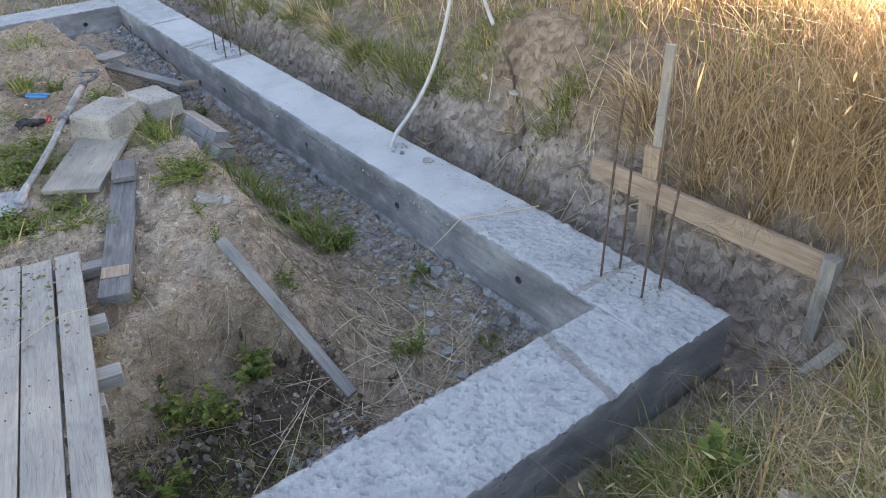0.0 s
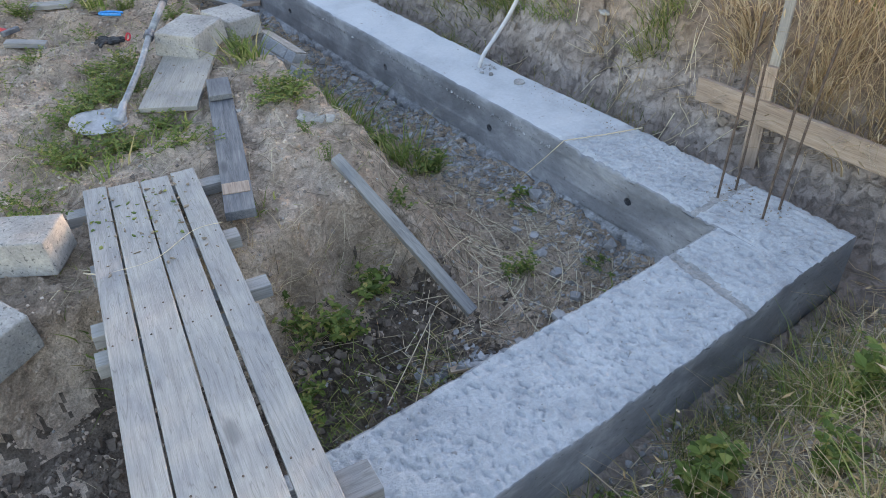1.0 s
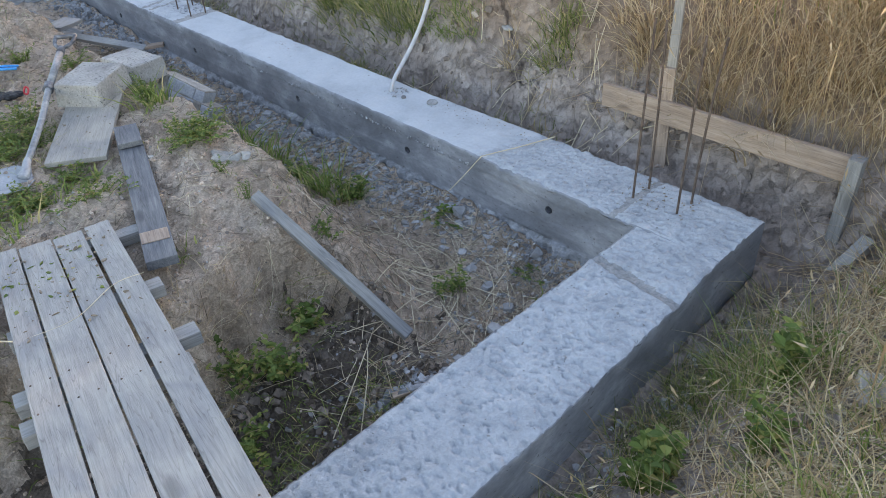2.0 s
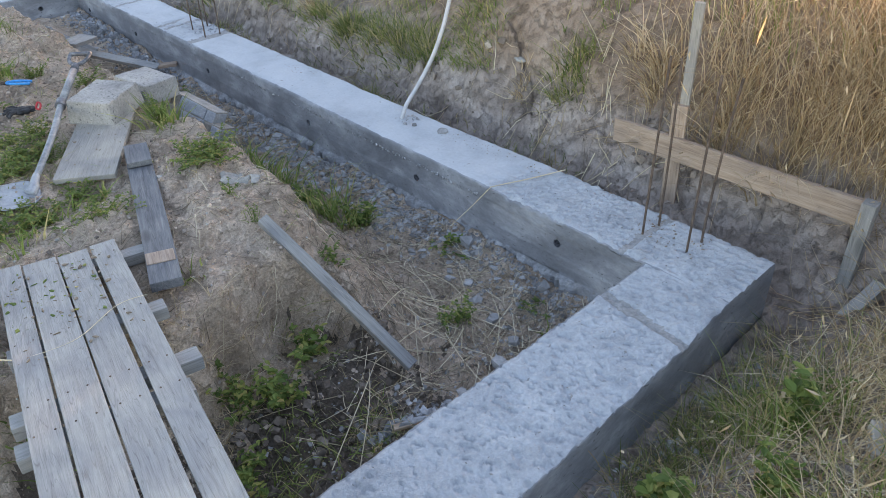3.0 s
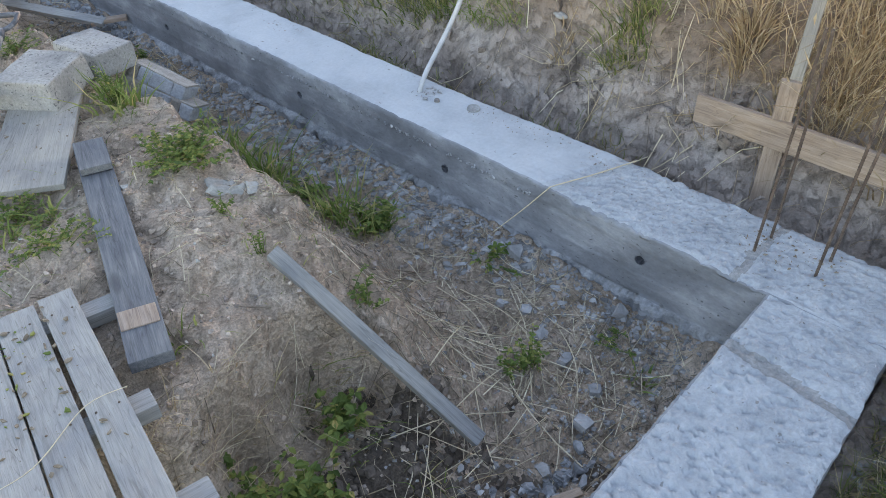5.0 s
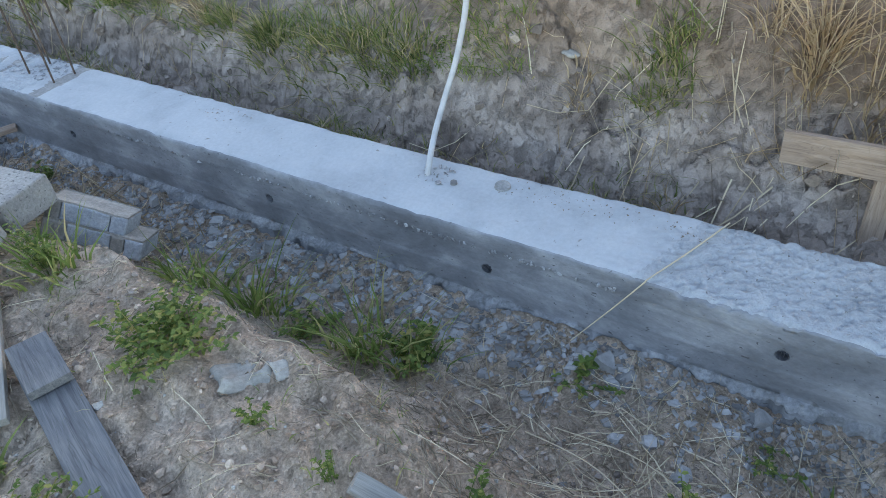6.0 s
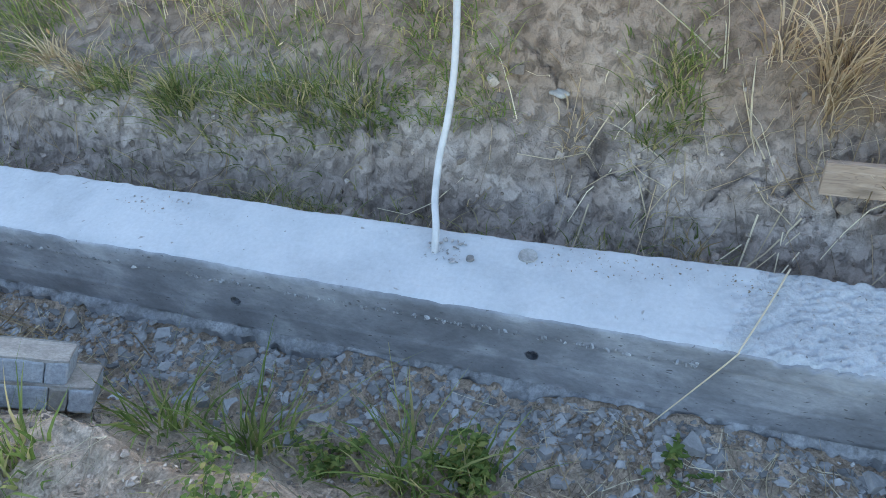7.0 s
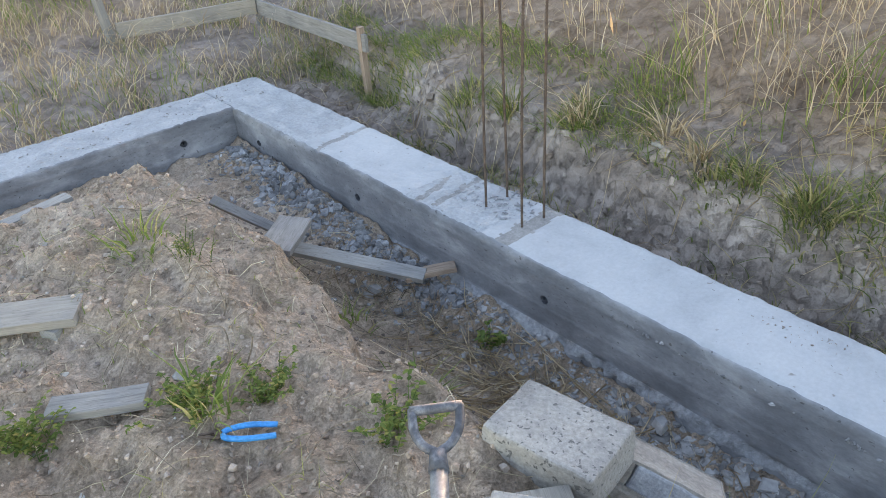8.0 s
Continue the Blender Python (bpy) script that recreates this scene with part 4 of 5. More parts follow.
scatter_shards("bank_crumbs", 1100, lambda r: (r.uniform(0.45, 1.0), r.uniform(-0.3, 7.0)), lambda r: 0.005 + 0.026 * r.random() ** 3, CLOD_GREY, "crumbs and clods of clay on the cut bank", "soil clods", 0.6, 4)
scatter_shards("concrete_spill", 650, lambda r: (-0.06 - abs(r.gauss(0, 0.10)), r.uniform(4.3, 6.4)), lambda r: 0.014 + 0.05 * r.random() ** 2, LUMP, "broken lumps of spilled concrete along the wall foot", "rubble", 0.6, 5)
scatter_shards("concrete_spill", 130, lambda r: (lambda t: (-1.30 + 0.58 * t + r.gauss(0, 0.012), 0.325 - 0.14 * t + r.gauss(0, 0.016)))(r.random()), lambda r: 0.02 + 0.04 * r.random() ** 2, LUMP, "a ragged string of spilled concrete lumps in the trench", "rubble", 0.7, 6)
rnd = random.Random(77)
for i in range(46):
    if i < 3:
        x, y, k = ((-0.60, 0.29, 0.10), (-0.45, 0.34, 0.07), (-0.84, 0.27, 0.075))[i]
    elif i < 34:
        x, y, k = -0.06 - abs(rnd.gauss(0, 0.2)), rnd.uniform(0.3, 6.2), rnd.uniform(0.05, 0.095)
    else:
        x, y, k = rnd.uniform(-2.2, -0.85), rnd.uniform(1.0, 5.6), rnd.uniform(0.03, 0.05)
    v, f = shard_mesh("stone", 900 + i, SHALE, 0.4)
    ob = mesh_ob("stone", [tuple(c * k for c in p) for p in v], f, STONE if i >= 34 else SHALE)
    ob.matrix_world = pose(x, y, gz(x, y) - 0.006, rnd.gauss(0, 12), rnd.gauss(0, 12), rnd.uniform(0, 360))
    tagged(ob, "flat grey slate stone among rubble" if i < 34 else "pale flat stone on dry soil", "stone", "loose stones")
for x, y, k in ((-0.985, 1.71, 0.16), (-0.93, 1.62, 0.06), (1.0, 4.1, 0.09), (0.98, 1.62, 0.07), (1.06, 2.9, 0.12)):
    bm = rough_box(k, k * 0.75, k * 0.24, int(k * 1000), 0.012 * k / 0.1, k * 0.12, 4)
    ob = part("stone", bm, STONE, None, "", True)
    ob.matrix_world = pose(x, y, gz(x, y) - k * 0.12, 8, -6, k * 900)
    tagged(ob, "pale grey stone bedded in the clay", "stone", "loose stones")


# ---- grasses ----
def blade_mesh(roots, heights, lean, droop, width, seed, segs=4):
    """Tapering blades: lean is a sideways vector (metres per metre of height), droop bends the tip over."""
    rs = np.random.RandomState(seed)
    n = len(roots)
    s = np.linspace(0, 1, segs + 1)
    ang = rs.uniform(0, 2 * np.pi, n)
    side = np.stack([np.cos(ang), np.sin(ang), 0 * ang], -1)
    up = heights[:, None] * (s - 0.5 * droop[:, None] * s ** 2.2)
    out = heights[:, None] * (s ** 1.6)
    centre = roots[:, None, :] + np.stack([lean[:, 0, None] * out, lean[:, 1, None] * out, up], -1)
    kink = rs.normal(0, 0.03, (n, segs + 1, 2)) * heights[:, None, None] * s[None, :, None]
    centre[..., :2] += kink
    w = width[:, None] * (1 - s ** 1.8) * 0.5
    left, right = centre - side[:, None] * w[..., None], centre + side[:, None] * w[..., None]
    v = np.concatenate([left[:, :-1], right[:, :-1], centre[:, -1:]], 1)
    m = 2 * segs + 1
    base = np.arange(n)[:, None] * m
    faces = []
    for k in range(segs - 1):
        faces.append(np.concatenate([base + k, base + segs + k, base + segs + k + 1, base + k + 1], 1))
    quads = np.concatenate(faces, 0)
    tips = np.concatenate([base + segs - 1, base + 2 * segs - 1, base + 2 * segs], 1)
    return v.reshape(-1, 3), quads.tolist() + tips.tolist(), centre[:, -1]


def grass_stuff(name, xy, h, lean_dir, lean_sd, droop, width, mat, label, seed, heads=0):
    rs = np.random.RandomState(seed)
    n = len(xy)
    z = ground_h(xy[:, 0], xy[:, 1])
    roots = np.column_stack([xy, z - 0.01])
    lean = rs.normal(0, lean_sd, (n, 2)) + np.array(lean_dir)
    v, f, tips = blade_mesh(roots, h, lean, np.clip(rs.normal(droop, 0.3, n), 0, 1.7), width * rs.uniform(0.6, 1.3, n), seed + 1)
    v, f = v.tolist(), list(f)
    for t in tips[:heads]:
        o, d = len(v), rs.normal(0, 0.3, 3)
        d = d / np.linalg.norm(d + (0, 0, -0.4)) + (0, 0, -0.3)
        L, r = rs.uniform(0.03, 0.07), rs.uniform(0.003, 0.006)
        v += [t.tolist(), (t + d * L * 0.4 + (r, 0, 0)).tolist(), (t + d * L * 0.4 + (-r, r, 0)).tolist(), (t + d * L * 0.4 + (-r, -r, 0)).tolist(), (t + d * L).tolist()]
        f += [(o, o + 1, o + 2), (o, o + 2, o + 3), (o, o + 3, o + 1), (o + 4, o + 2, o + 1), (o + 4, o + 3, o + 2), (o + 4, o + 1, o + 3)]
    return tagged(mesh_ob(name, v, f, mat), label, "grass", kind="stuff")


def clumped(n, x0, x1, y0, y1, seed, keep=0.45, scale=0.35):
    """Points in a box, gathered into clumps."""
    rs = np.random.RandomState(seed)
    p = np.column_stack([rs.uniform(x0, x1, n * 3), rs.uniform(y0, y1, n * 3)])
    d = fbm(p[:, 0], p[:, 1], scale, 2, seed) + rs.uniform(-0.25, 0.25, n * 3)
    order = np.argsort(-d)
    return rs.permutation(p[order][:max(n, int(len(p) * keep))])[:n]


RS = np.random.RandomState(5)
# tall dry grass on the bank top, thinning towards the far end
p = clumped(19000, 0.98, 4.0, -2.0, 4.4, 11, 0.7)
p = p[(p[:, 0] > 1.0 + 0.30 * sstep(0.4, 1.0, p[:, 1])) & (RS.rand(len(p)) < np.clip(1.15 - 0.36 * np.maximum(p[:, 1] - 0.5, 0), 0.14, 1))]
grass_stuff("dry_grass", p, RS.uniform(0.25, 0.9, len(p)), (-0.22, -0.08), 0.52, 0.95, 0.0052, STRAW, "tall dry straw-coloured grass on the bank", 12, 2600)
p = clumped(5200, 1.35, 6.5, 3.5, 12, 13, 0.35)
grass_stuff("dry_grass", p, RS.uniform(0.2, 0.7, len(p)), (-0.2, -0.1), 0.35, 0.8, 0.005, STRAW, "dry grass on the slope past the bank", 14, 900)
p = clumped(6000, 4.0, 14, -6, 9, 15)
grass_stuff("dry_grass", p, RS.uniform(0.4, 0.9, len(p)), (-0.2, -0.1), 0.3, 0.7, 0.01, STRAW, "far tall dry grass field", 16, 600)
# green grass mixed in on the bank
p = clumped(4600, 0.86, 1.4, 1.1, 7.2, 17, 0.22, 0.5)
grass_stuff("green_grass", p, RS.uniform(0.06, 0.20, len(p)), (-0.55, 0.0), 0.6, 1.0, 0.006, GRASS, "green grass on the ledge of the bank", 18)
p = clumped(3600, 1.2, 3.8, -2, 4.5, 19)
grass_stuff("green_grass", p, RS.uniform(0.2, 0.6, len(p)), (-0.2, 0.0), 0.3, 0.6, 0.006, GRASS, "green stems among the dry grass", 20)
# dead stalks hanging down the bank face
p = clumped(140, 0.66, 1.02, -0.7, 6.8, 21, 0.4)
grass_stuff("hanging_straw", p, RS.uniform(0.1, 0.34, len(p)), (-0.5, -0.1), 0.7, 1.3, 0.004, STRAW, "dead straw hanging down the bank face", 22)
# grass beside the near wall
p = clumped(3600, -1.9, 1.9, -2.1, -0.60, 23, 0.3)
p = p[(p[:, 0] < 0.25) | (p[:, 1] < -0.9)]
grass_stuff("verge_grass", p, RS.uniform(0.06, 0.30, len(p)), (0.0, 0.12), 0.5, 0.8, 0.006, GRASS, "rough green grass outside the near wall", 24)
p = clumped(3800, -1.9, 2.2, -2.2, -0.62, 25, 0.4, 0.25)
p = p[(p[:, 0] < 0.2) | (p[:, 1] < -0.85) | (RS.rand(len(p)) < 0.2)]
grass_stuff("dry_grass", p, RS.uniform(0.08, 0.42, len(p)), (0.0, 0.12), 0.6, 1.0, 0.005, STRAW, "dry grass and straw outside the near wall", 26, 500)
p = clumped(4600, 0.55, 1.5, -2.0, 0.4, 27)
p = p[(p[:, 0] > 0.92) | (p[:, 1] < -0.85)]
grass_stuff("dry_grass", p, RS.uniform(0.25, 0.75, len(p)), (-0.25, -0.15), 0.4, 0.9, 0.0045, STRAW, "tall dry grass round the batter board", 28, 400)
# matted grass past the far wall
p = clumped(5200, -2.6, 1.4, 6.98, 10, 29, 0.6)
grass_stuff("matted_grass", p, RS.uniform(0.1, 0.4, len(p)), (0.1, -0.2), 0.6, 1.25, 0.006, STRAW, "matted dry grass past the far wall", 30)
p = clumped(2600, -2.6, 1.5, 6.98, 9.5, 31, 0.4)
grass_stuff("green_grass", p, RS.uniform(0.08, 0.3, len(p)), (0.0, -0.15), 0.45, 0.7, 0.006, GRASS, "green grass past the far wall", 32)


def straw_litter(name, count, place, mat, label, seed, length=(0.06, 0.25), rad=0.0011, steep=0.25):
    """Single stalks lying on the ground, following it."""
    rnd = random.Random(seed)
    lines = []
    for _ in range(count):
        x, y = place(rnd)
        a, l, bend = rnd.uniform(0, math.pi), rnd.uniform(*length), rnd.uniform(-0.25, 0.25)
        lines.append([(x + math.cos(a + bend * t) * l * t, y + math.sin(a + bend * t) * l * t) for t in (0, 0.33, 0.66, 1)])
    p = np.array(lines)
    z = ground_h(p[..., 0], p[..., 1])
    verts, faces = [], []
    for xy, zs in zip(p, z):
        lift = rnd.uniform(0.002, 0.02)
        if zs.max() - zs.min() > steep or ((xy[:, 0] > -0.04) & (xy[:, 0] < 0.44) & (xy[:, 1] > -0.46)).any() or ((xy[:, 0] < 0) & (xy[:, 1] > -0.47) & (xy[:, 1] < 0.03)).any():
            continue
        pts = [(xy[i, 0], xy[i, 1], float(zs[i]) + 0.004 + lift * i / 3) for i in range(4)]
        v, f = tube_data(pts, rad * rnd.uniform(0.7, 1.6), 3, 0.6)
        o = len(verts)
        verts += [q[:] for q in v]
        faces += [tuple(i + o for i in fc) for fc in f]
    return tagged(mesh_ob(name, verts, faces, mat), label, "straw", kind="stuff")


straw_litter("straw_litter", 1100, lambda r: (r.uniform(-2.6, -0.05), r.uniform(0.1, 6.2)), STRAW_PALE, "dry straw stalks scattered over heap and trench", 51, (0.02, 0.2))
straw_litter("straw_litter", 75, lambda r: (r.gauss(-0.72, 0.25), r.gauss(0.52, 0.25)), STRAW_PALE, "fallen straw over the corner of the trench", 52, (0.15, 0.5), 0.0018)
straw_litter("straw_litter", 260, lambda r: (r.gauss(-0.26, 0.12), r.gauss(3.55, 0.32)), STRAW, "heap of straw against the wall foot", 53, (0.12, 0.5), 0.0022)
straw_litter("straw_litter", 2600, lambda r: (r.uniform(-1.9, 1.6), r.uniform(-2.0, -0.6)), STRAW, "cut straw lying outside the near wall", 54, (0.08, 0.35), 0.0016)
straw_litter("twig_litter", 120, lambda r: (r.uniform(-2.4, -0.7), r.uniform(0.9, 5.8)), TWIG, "dry twigs on the heap", 55, (0.05, 0.2), 0.0016)


def stalk(points, r, label, mat=None):
    v, f = tube_data(spline(points, 6), r, 5, 0.6)
    return tagged(mesh_ob("straw_stalk", v, f, mat or STRAW_PALE), label, "straw", "single stalks")


stalk([(0.40, 0.765, 0.012), (0.2, 0.838, 0.010), (0.01, 0.912, 0.012), (-0.012, 0.925, 0.0), (-0.045, 1.01, -0.12), (-0.095, 1.13, -0.28)], 0.0034, "long dry stalk lying across the wall top and down its side")
stalk([(-2.24, 0.98, 0.232), (-2.16, 0.94, 0.236), (-2.03, 0.93, 0.236), (-1.86, 1.02, 0.230), (-1.75, 1.0, 0.232)], 0.002, "thin stalk lying across the planks")
stalk([(-2.265, 1.02, 0.225), (-2.18, 0.93, 0.232), (-2.06, 0.88, 0.236)], 0.003, "dry stalk lying over the edge of the planks")


# ---- single weeds and tufts ----
def tuft(x, y, n, h, spread, seed, mat=None, label="tuft of green grass growing in the clay", lean=(0, 0)):
    rs = np.random.RandomState(seed)
    z = gz(x, y)
    ob = thing("grass_tuft", pose(x, y, z), label, "grass tuft", "grass tufts")
    r = rs.normal(0, spread * 0.35, (n, 2))
    roots = np.column_stack([r, ground_h(x + r[:, 0], y + r[:, 1]) - z - 0.008])
    ln = r / max(spread, 0.01) * 1.1 + rs.normal(0, 0.34, (n, 2)) + np.array(lean)
    v, f, _ = blade_mesh(roots, h * rs.uniform(0.45, 1.1, n), ln, np.clip(rs.normal(0.6, 0.35, n), 0, 1.4), rs.uniform(0.005, 0.0135, n) * (0.75 if x > 0.5 else 0.5 if y < 0 else 1.0), seed)
    tagged(mesh_ob("foliage", v.tolist(), f, mat or GRASS, ob), kind="stuff")
    return ob


def weed(x, y, h, spread, stems, leaf, seed, label="low leafy green weed growing on the clay", mat=None):
    """Branching stems with many small folded leaves."""
    rnd = random.Random(seed)
    z = gz(x, y)
    ob = thing("weed", pose(x, y, z), label, "weed", "weeds")
    sv, sf, lv, lf = [], [], [], []
    for _ in range(stems):
        a = rnd.uniform(0, 2 * math.pi)
        reach = spread * rnd.uniform(0.2, 1.0)
        hh = h * rnd.uniform(0.45, 1.0)
        b = Vector((rnd.gauss(0, spread * 0.25), rnd.gauss(0, spread * 0.25), 0))
        b.z = gz(x + b.x, y + b.y) - z - 0.01
        tip = b + Vector((math.cos(a) * reach, math.sin(a) * reach, hh))
        mid = b.lerp(tip, 0.5) + Vector((0, 0, hh * 0.18))
        pts = spline([b, mid, tip], 4)
        v, f = tube_data(pts, 0.0016, 4, 0.5)
        o = len(sv)
        sv += [p[:] for p in v]
        sf += [tuple(i + o for i in fc) for fc in f]
        for p in pts[1:]:
            for _k in range(rnd.choice((1, 2, 2, 3))):
                a2, L = rnd.uniform(0, 2 * math.pi), leaf * rnd.uniform(0.5, 1.25)
                d = Vector((math.cos(a2), math.sin(a2), rnd.uniform(-0.25, 0.55))).normalized()
                s = d.cross(Vector((0, 0, 1))).normalized() * L * rnd.uniform(0.2, 0.34)
                up = Vector((0, 0, L * 0.10))
                o = len(lv)
                lv += [p[:], (p + d * L * 0.35 + s + up)[:], (p + d * L * 0.8 + s * 0.6 + up * 0.6)[:], (p + d * L - up)[:], (p + d * L * 0.8 - s * 0.6 + up * 0.6)[:], (p + d * L * 0.35 - s + up)[:], (p + d * L * 0.5)[:]]
                lf += [(o, o + 1, o + 6), (o + 1, o + 2, o + 6), (o + 2, o + 3, o + 6), (o + 3, o + 4, o + 6), (o + 4, o + 5, o + 6), (o + 5, o, o + 6)]
    tagged(mesh_ob("stem_mass", sv, sf, mat or LEAF, ob), kind="stuff")
    tagged(mesh_ob("leaf_mass", lv, lf, LEAF, ob), kind="stuff")
    return ob


for i, (x, y, n, h, sp) in enumerate(((-0.47, 2.62, 110, 0.26, 0.14), (-0.44, 2.34, 150, 0.28, 0.16), (-0.42, 1.80, 150, 0.30, 0.15), (-0.38, 1.62, 70, 0.24, 0.12),
                                      (-1.16, 4.98, 70, 0.17, 0.10), (-0.66, 3.95, 110, 0.16, 0.10), (-1.38, 3.95, 60, 0.16, 0.08), (-0.55, 4.55, 40, 0.14, 0.10),
                                      (-1.50, 2.10, 30, 0.12, 0.05), (-1.53, 1.16, 40, 0.09, 0.09), (-0.92, 2.62, 110, 0.20, 0.10), (-0.86, 2.85, 60, 0.16, 0.09),
                                      (-1.75, 2.05, 60, 0.12, 0.14), (-1.95, 1.85, 60, 0.12, 0.14), (-0.30, 0.25, 40, 0.07, 0.07), (-2.30, 0.98, 60, 0.14, 0.10),
                                      (0.90, 3.35, 80, 0.22, 0.14), (0.93, 3.62, 50, 0.22, 0.10), (0.92, 2.95, 100, 0.18, 0.22), (0.98, 2.6, 110, 0.20, 0.20),
                                      (0.98, 1.25, 90, 0.18, 0.16), (0.88, 5.35, 90, 0.24, 0.18), (0.90, 5.0, 40, 0.36, 0.06), (0.93, 3.12, 60, 0.16, 0.2), (0.60, 1.35, 40, 0.1, 0.12), (0.58, 2.2, 30, 0.1, 0.1), (0.94, 2.42, 90, 0.2, 0.14), (0.95, 2.78, 100, 0.22, 0.15), (0.93, 3.30, 80, 0.2, 0.13), (0.98, 1.15, 60, 0.16, 0.12), (0.92, 3.75, 60, 0.16, 0.14))):
    tuft(x, y, int(n * (2.1 if x > 0.5 else 0.62)), h * (0.9 if x > 0.5 else 1.05), sp * 1.25, 300 + i, GRASS_DRY if x > 0.5 else None, lean=((-0.35, 0) if x > 0.7 else (0, 0)),
         label="tuft of long green grass on the bank" if x > 0.5 else "tuft of green grass growing in the clay")
for i, (x, y, h, sp, st, lf) in enumerate(((-1.00, 1.98, 0.10, 0.19, 95, 0.026), (-1.22, 0.83, 0.16, 0.09, 18, 0.042), (-1.46, 0.70, 0.14, 0.12, 26, 0.04), (-1.60, 0.78, 0.12, 0.12, 20, 0.035),
                                           (-0.58, 0.58, 0.10, 0.10, 26, 0.024), (-0.95, 0.98, 0.10, 0.07, 12, 0.022), (-0.34, 1.62, 0.12, 0.12, 30, 0.035), (-0.42, 2.05, 0.10, 0.12, 24, 0.03),
                                           (-1.40, 4.02, 0.09, 0.11, 40, 0.022), (-1.20, 3.93, 0.10, 0.09, 36, 0.02), (-1.06, 4.68, 0.13, 0.09, 22, 0.012), (-1.80, 4.22, 0.10, 0.11, 36, 0.024),
                                           (-1.00, 3.55, 0.07, 0.12, 30, 0.024), (-0.92, 2.70, 0.16, 0.08, 30, 0.022), (-0.55, 3.48, 0.09, 0.07, 12, 0.03), (-1.53, 2.95, 0.10, 0.16, 46, 0.024),
                                           (-1.70, 2.75, 0.09, 0.14, 40, 0.022), (-1.82, 2.10, 0.08, 0.16, 44, 0.022), (-1.60, 1.85, 0.07, 0.14, 40, 0.020), (-2.05, 2.2, 0.10, 0.14, 40, 0.022),
                                           (-1.10, 1.55, 0.10, 0.04, 8, 0.018), (-1.13, 1.30, 0.12, 0.03, 8, 0.014), (-0.22, 0.42, 0.05, 0.08, 14, 0.018), (-1.55, 3.55, 0.08, 0.10, 20, 0.02),
                                           (-0.17, 4.05, 0.10, 0.06, 10, 0.035), (-2.30, 1.75, 0.10, 0.16, 40, 0.022), (-2.25, 3.1, 0.12, 0.2, 50, 0.022), (-1.9, 3.4, 0.08, 0.12, 26, 0.02),
                                           (-0.72, -0.95, 0.20, 0.10, 26, 0.035), (-1.55, -0.62, 0.12, 0.10, 22, 0.028), (-0.2, -0.85, 0.18, 0.12, 26, 0.03), (-1.75, -0.12 + 0.62, 0.10, 0.12, 22, 0.035),
                                           (0.92, 2.25, 0.10, 0.10, 22, 0.022), (-0.20, 1.02, 0.05, 0.1, 10, 0.035))):
    weed(x, y, h, sp * 1.15, int(st * 0.75), lf * 0.85, 500 + i)

scatter_shards("pale_chips", 1600, lambda r: (r.uniform(-2.7, -0.5), r.uniform(0.3, 6.2)), lambda r: 0.004 + 0.014 * r.random() ** 3, STONE, "small pale stone chips on the heap", "gravel", 0.5, 7)
# crumbs of cement along the form line of the long wall
rnd = random.Random(91)
for y0, y1, n in ((1.55, 2.75, 150), (1.0, 1.5, 50), (2.9, 3.6, 40)):
    verts, faces = [], []
    for _ in range(n):
        vs, fs = shard_mesh("crumb", rnd.randrange(9999), LUMP, 0.7)
        k = rnd.uniform(0.006, 0.02)
        m = pose(-0.001, rnd.uniform(y0, y1), -0.073 + rnd.gauss(0, 0.004), rnd.uniform(0, 360), -90, 0) @ Matrix.Diagonal((k, k * 1.8, k * 0.6, 1))
        o = len(verts)
        verts.extend((m @ Vector(q))[:] for q in vs)
        faces.extend(tuple(i + o for i in fc) for fc in fs)
    tagged(mesh_ob("cement_crumbs", verts, faces, LUMP, bpy.data.objects["wall_east"], "pale crumbs of cement along the form line"), kind="stuff")
# dry clumps hanging over the bank beside the batter board
for i, (x, y, n, h, sp) in enumerate(((1.04, 0.66, 150, 0.42, 0.12), (1.08, 0.85, 60, 0.34, 0.10), (0.95, 0.45, 60, 0.30, 0.12), (0.98, 0.2, 120, 0.42, 0.16), (0.93, -0.1, 120, 0.42, 0.16), (0.92, 1.55, 50, 0.16, 0.08), (0.62, 1.05, 60, 0.16, 0.12), (1.05, 4.1, 70, 0.3, 0.1), (1.0, 4.6, 70, 0.34, 0.1), (1.0, 3.9, 60, 0.3, 0.1))):
    tuft(x, y, n, h, sp, 700 + i, STRAW, "clump of dry straw hanging over the bank", (-0.6, -0.1))

straw_litter("bank_straw", 170, lambda r: (r.uniform(0.55, 1.02), r.uniform(-0.5, 6.8)), STRAW, "dead straw caught on the cut bank", 56, (0.08, 0.34), 0.0016, 0.6)
straw_litter("bank_straw", 70, lambda r: (r.gauss(0.85, 0.14), r.gauss(0.9, 0.4)), STRAW_PALE, "thick bleached stalks tangled beside the batter board", 57, (0.12, 0.4), 0.0026, 0.32)

straw_litter("bank_straw", 260, lambda r: (r.uniform(0.85, 1.5), r.uniform(2.5, 7.0)), STRAW, "dead straw lying on the top of the bank", 60, (0.05, 0.28), 0.0016, 0.6)
straw_litter("twig_litter", 200, lambda r: (r.uniform(0.55, 1.4), r.uniform(0.5, 7.0)), TWIG, "dark roots and stems on the cut bank", 61, (0.03, 0.16), 0.0016, 0.6)
straw_litter("straw_litter", 150, lambda r: (r.gauss(-0.25, 0.1), r.gauss(4.3, 0.35)), TWIG, "dry brown stalks heaped against the wall foot", 62, (0.1, 0.35), 0.002)
# low growth, debris and long stalks at the front of the trench
rs = np.random.RandomState(401)
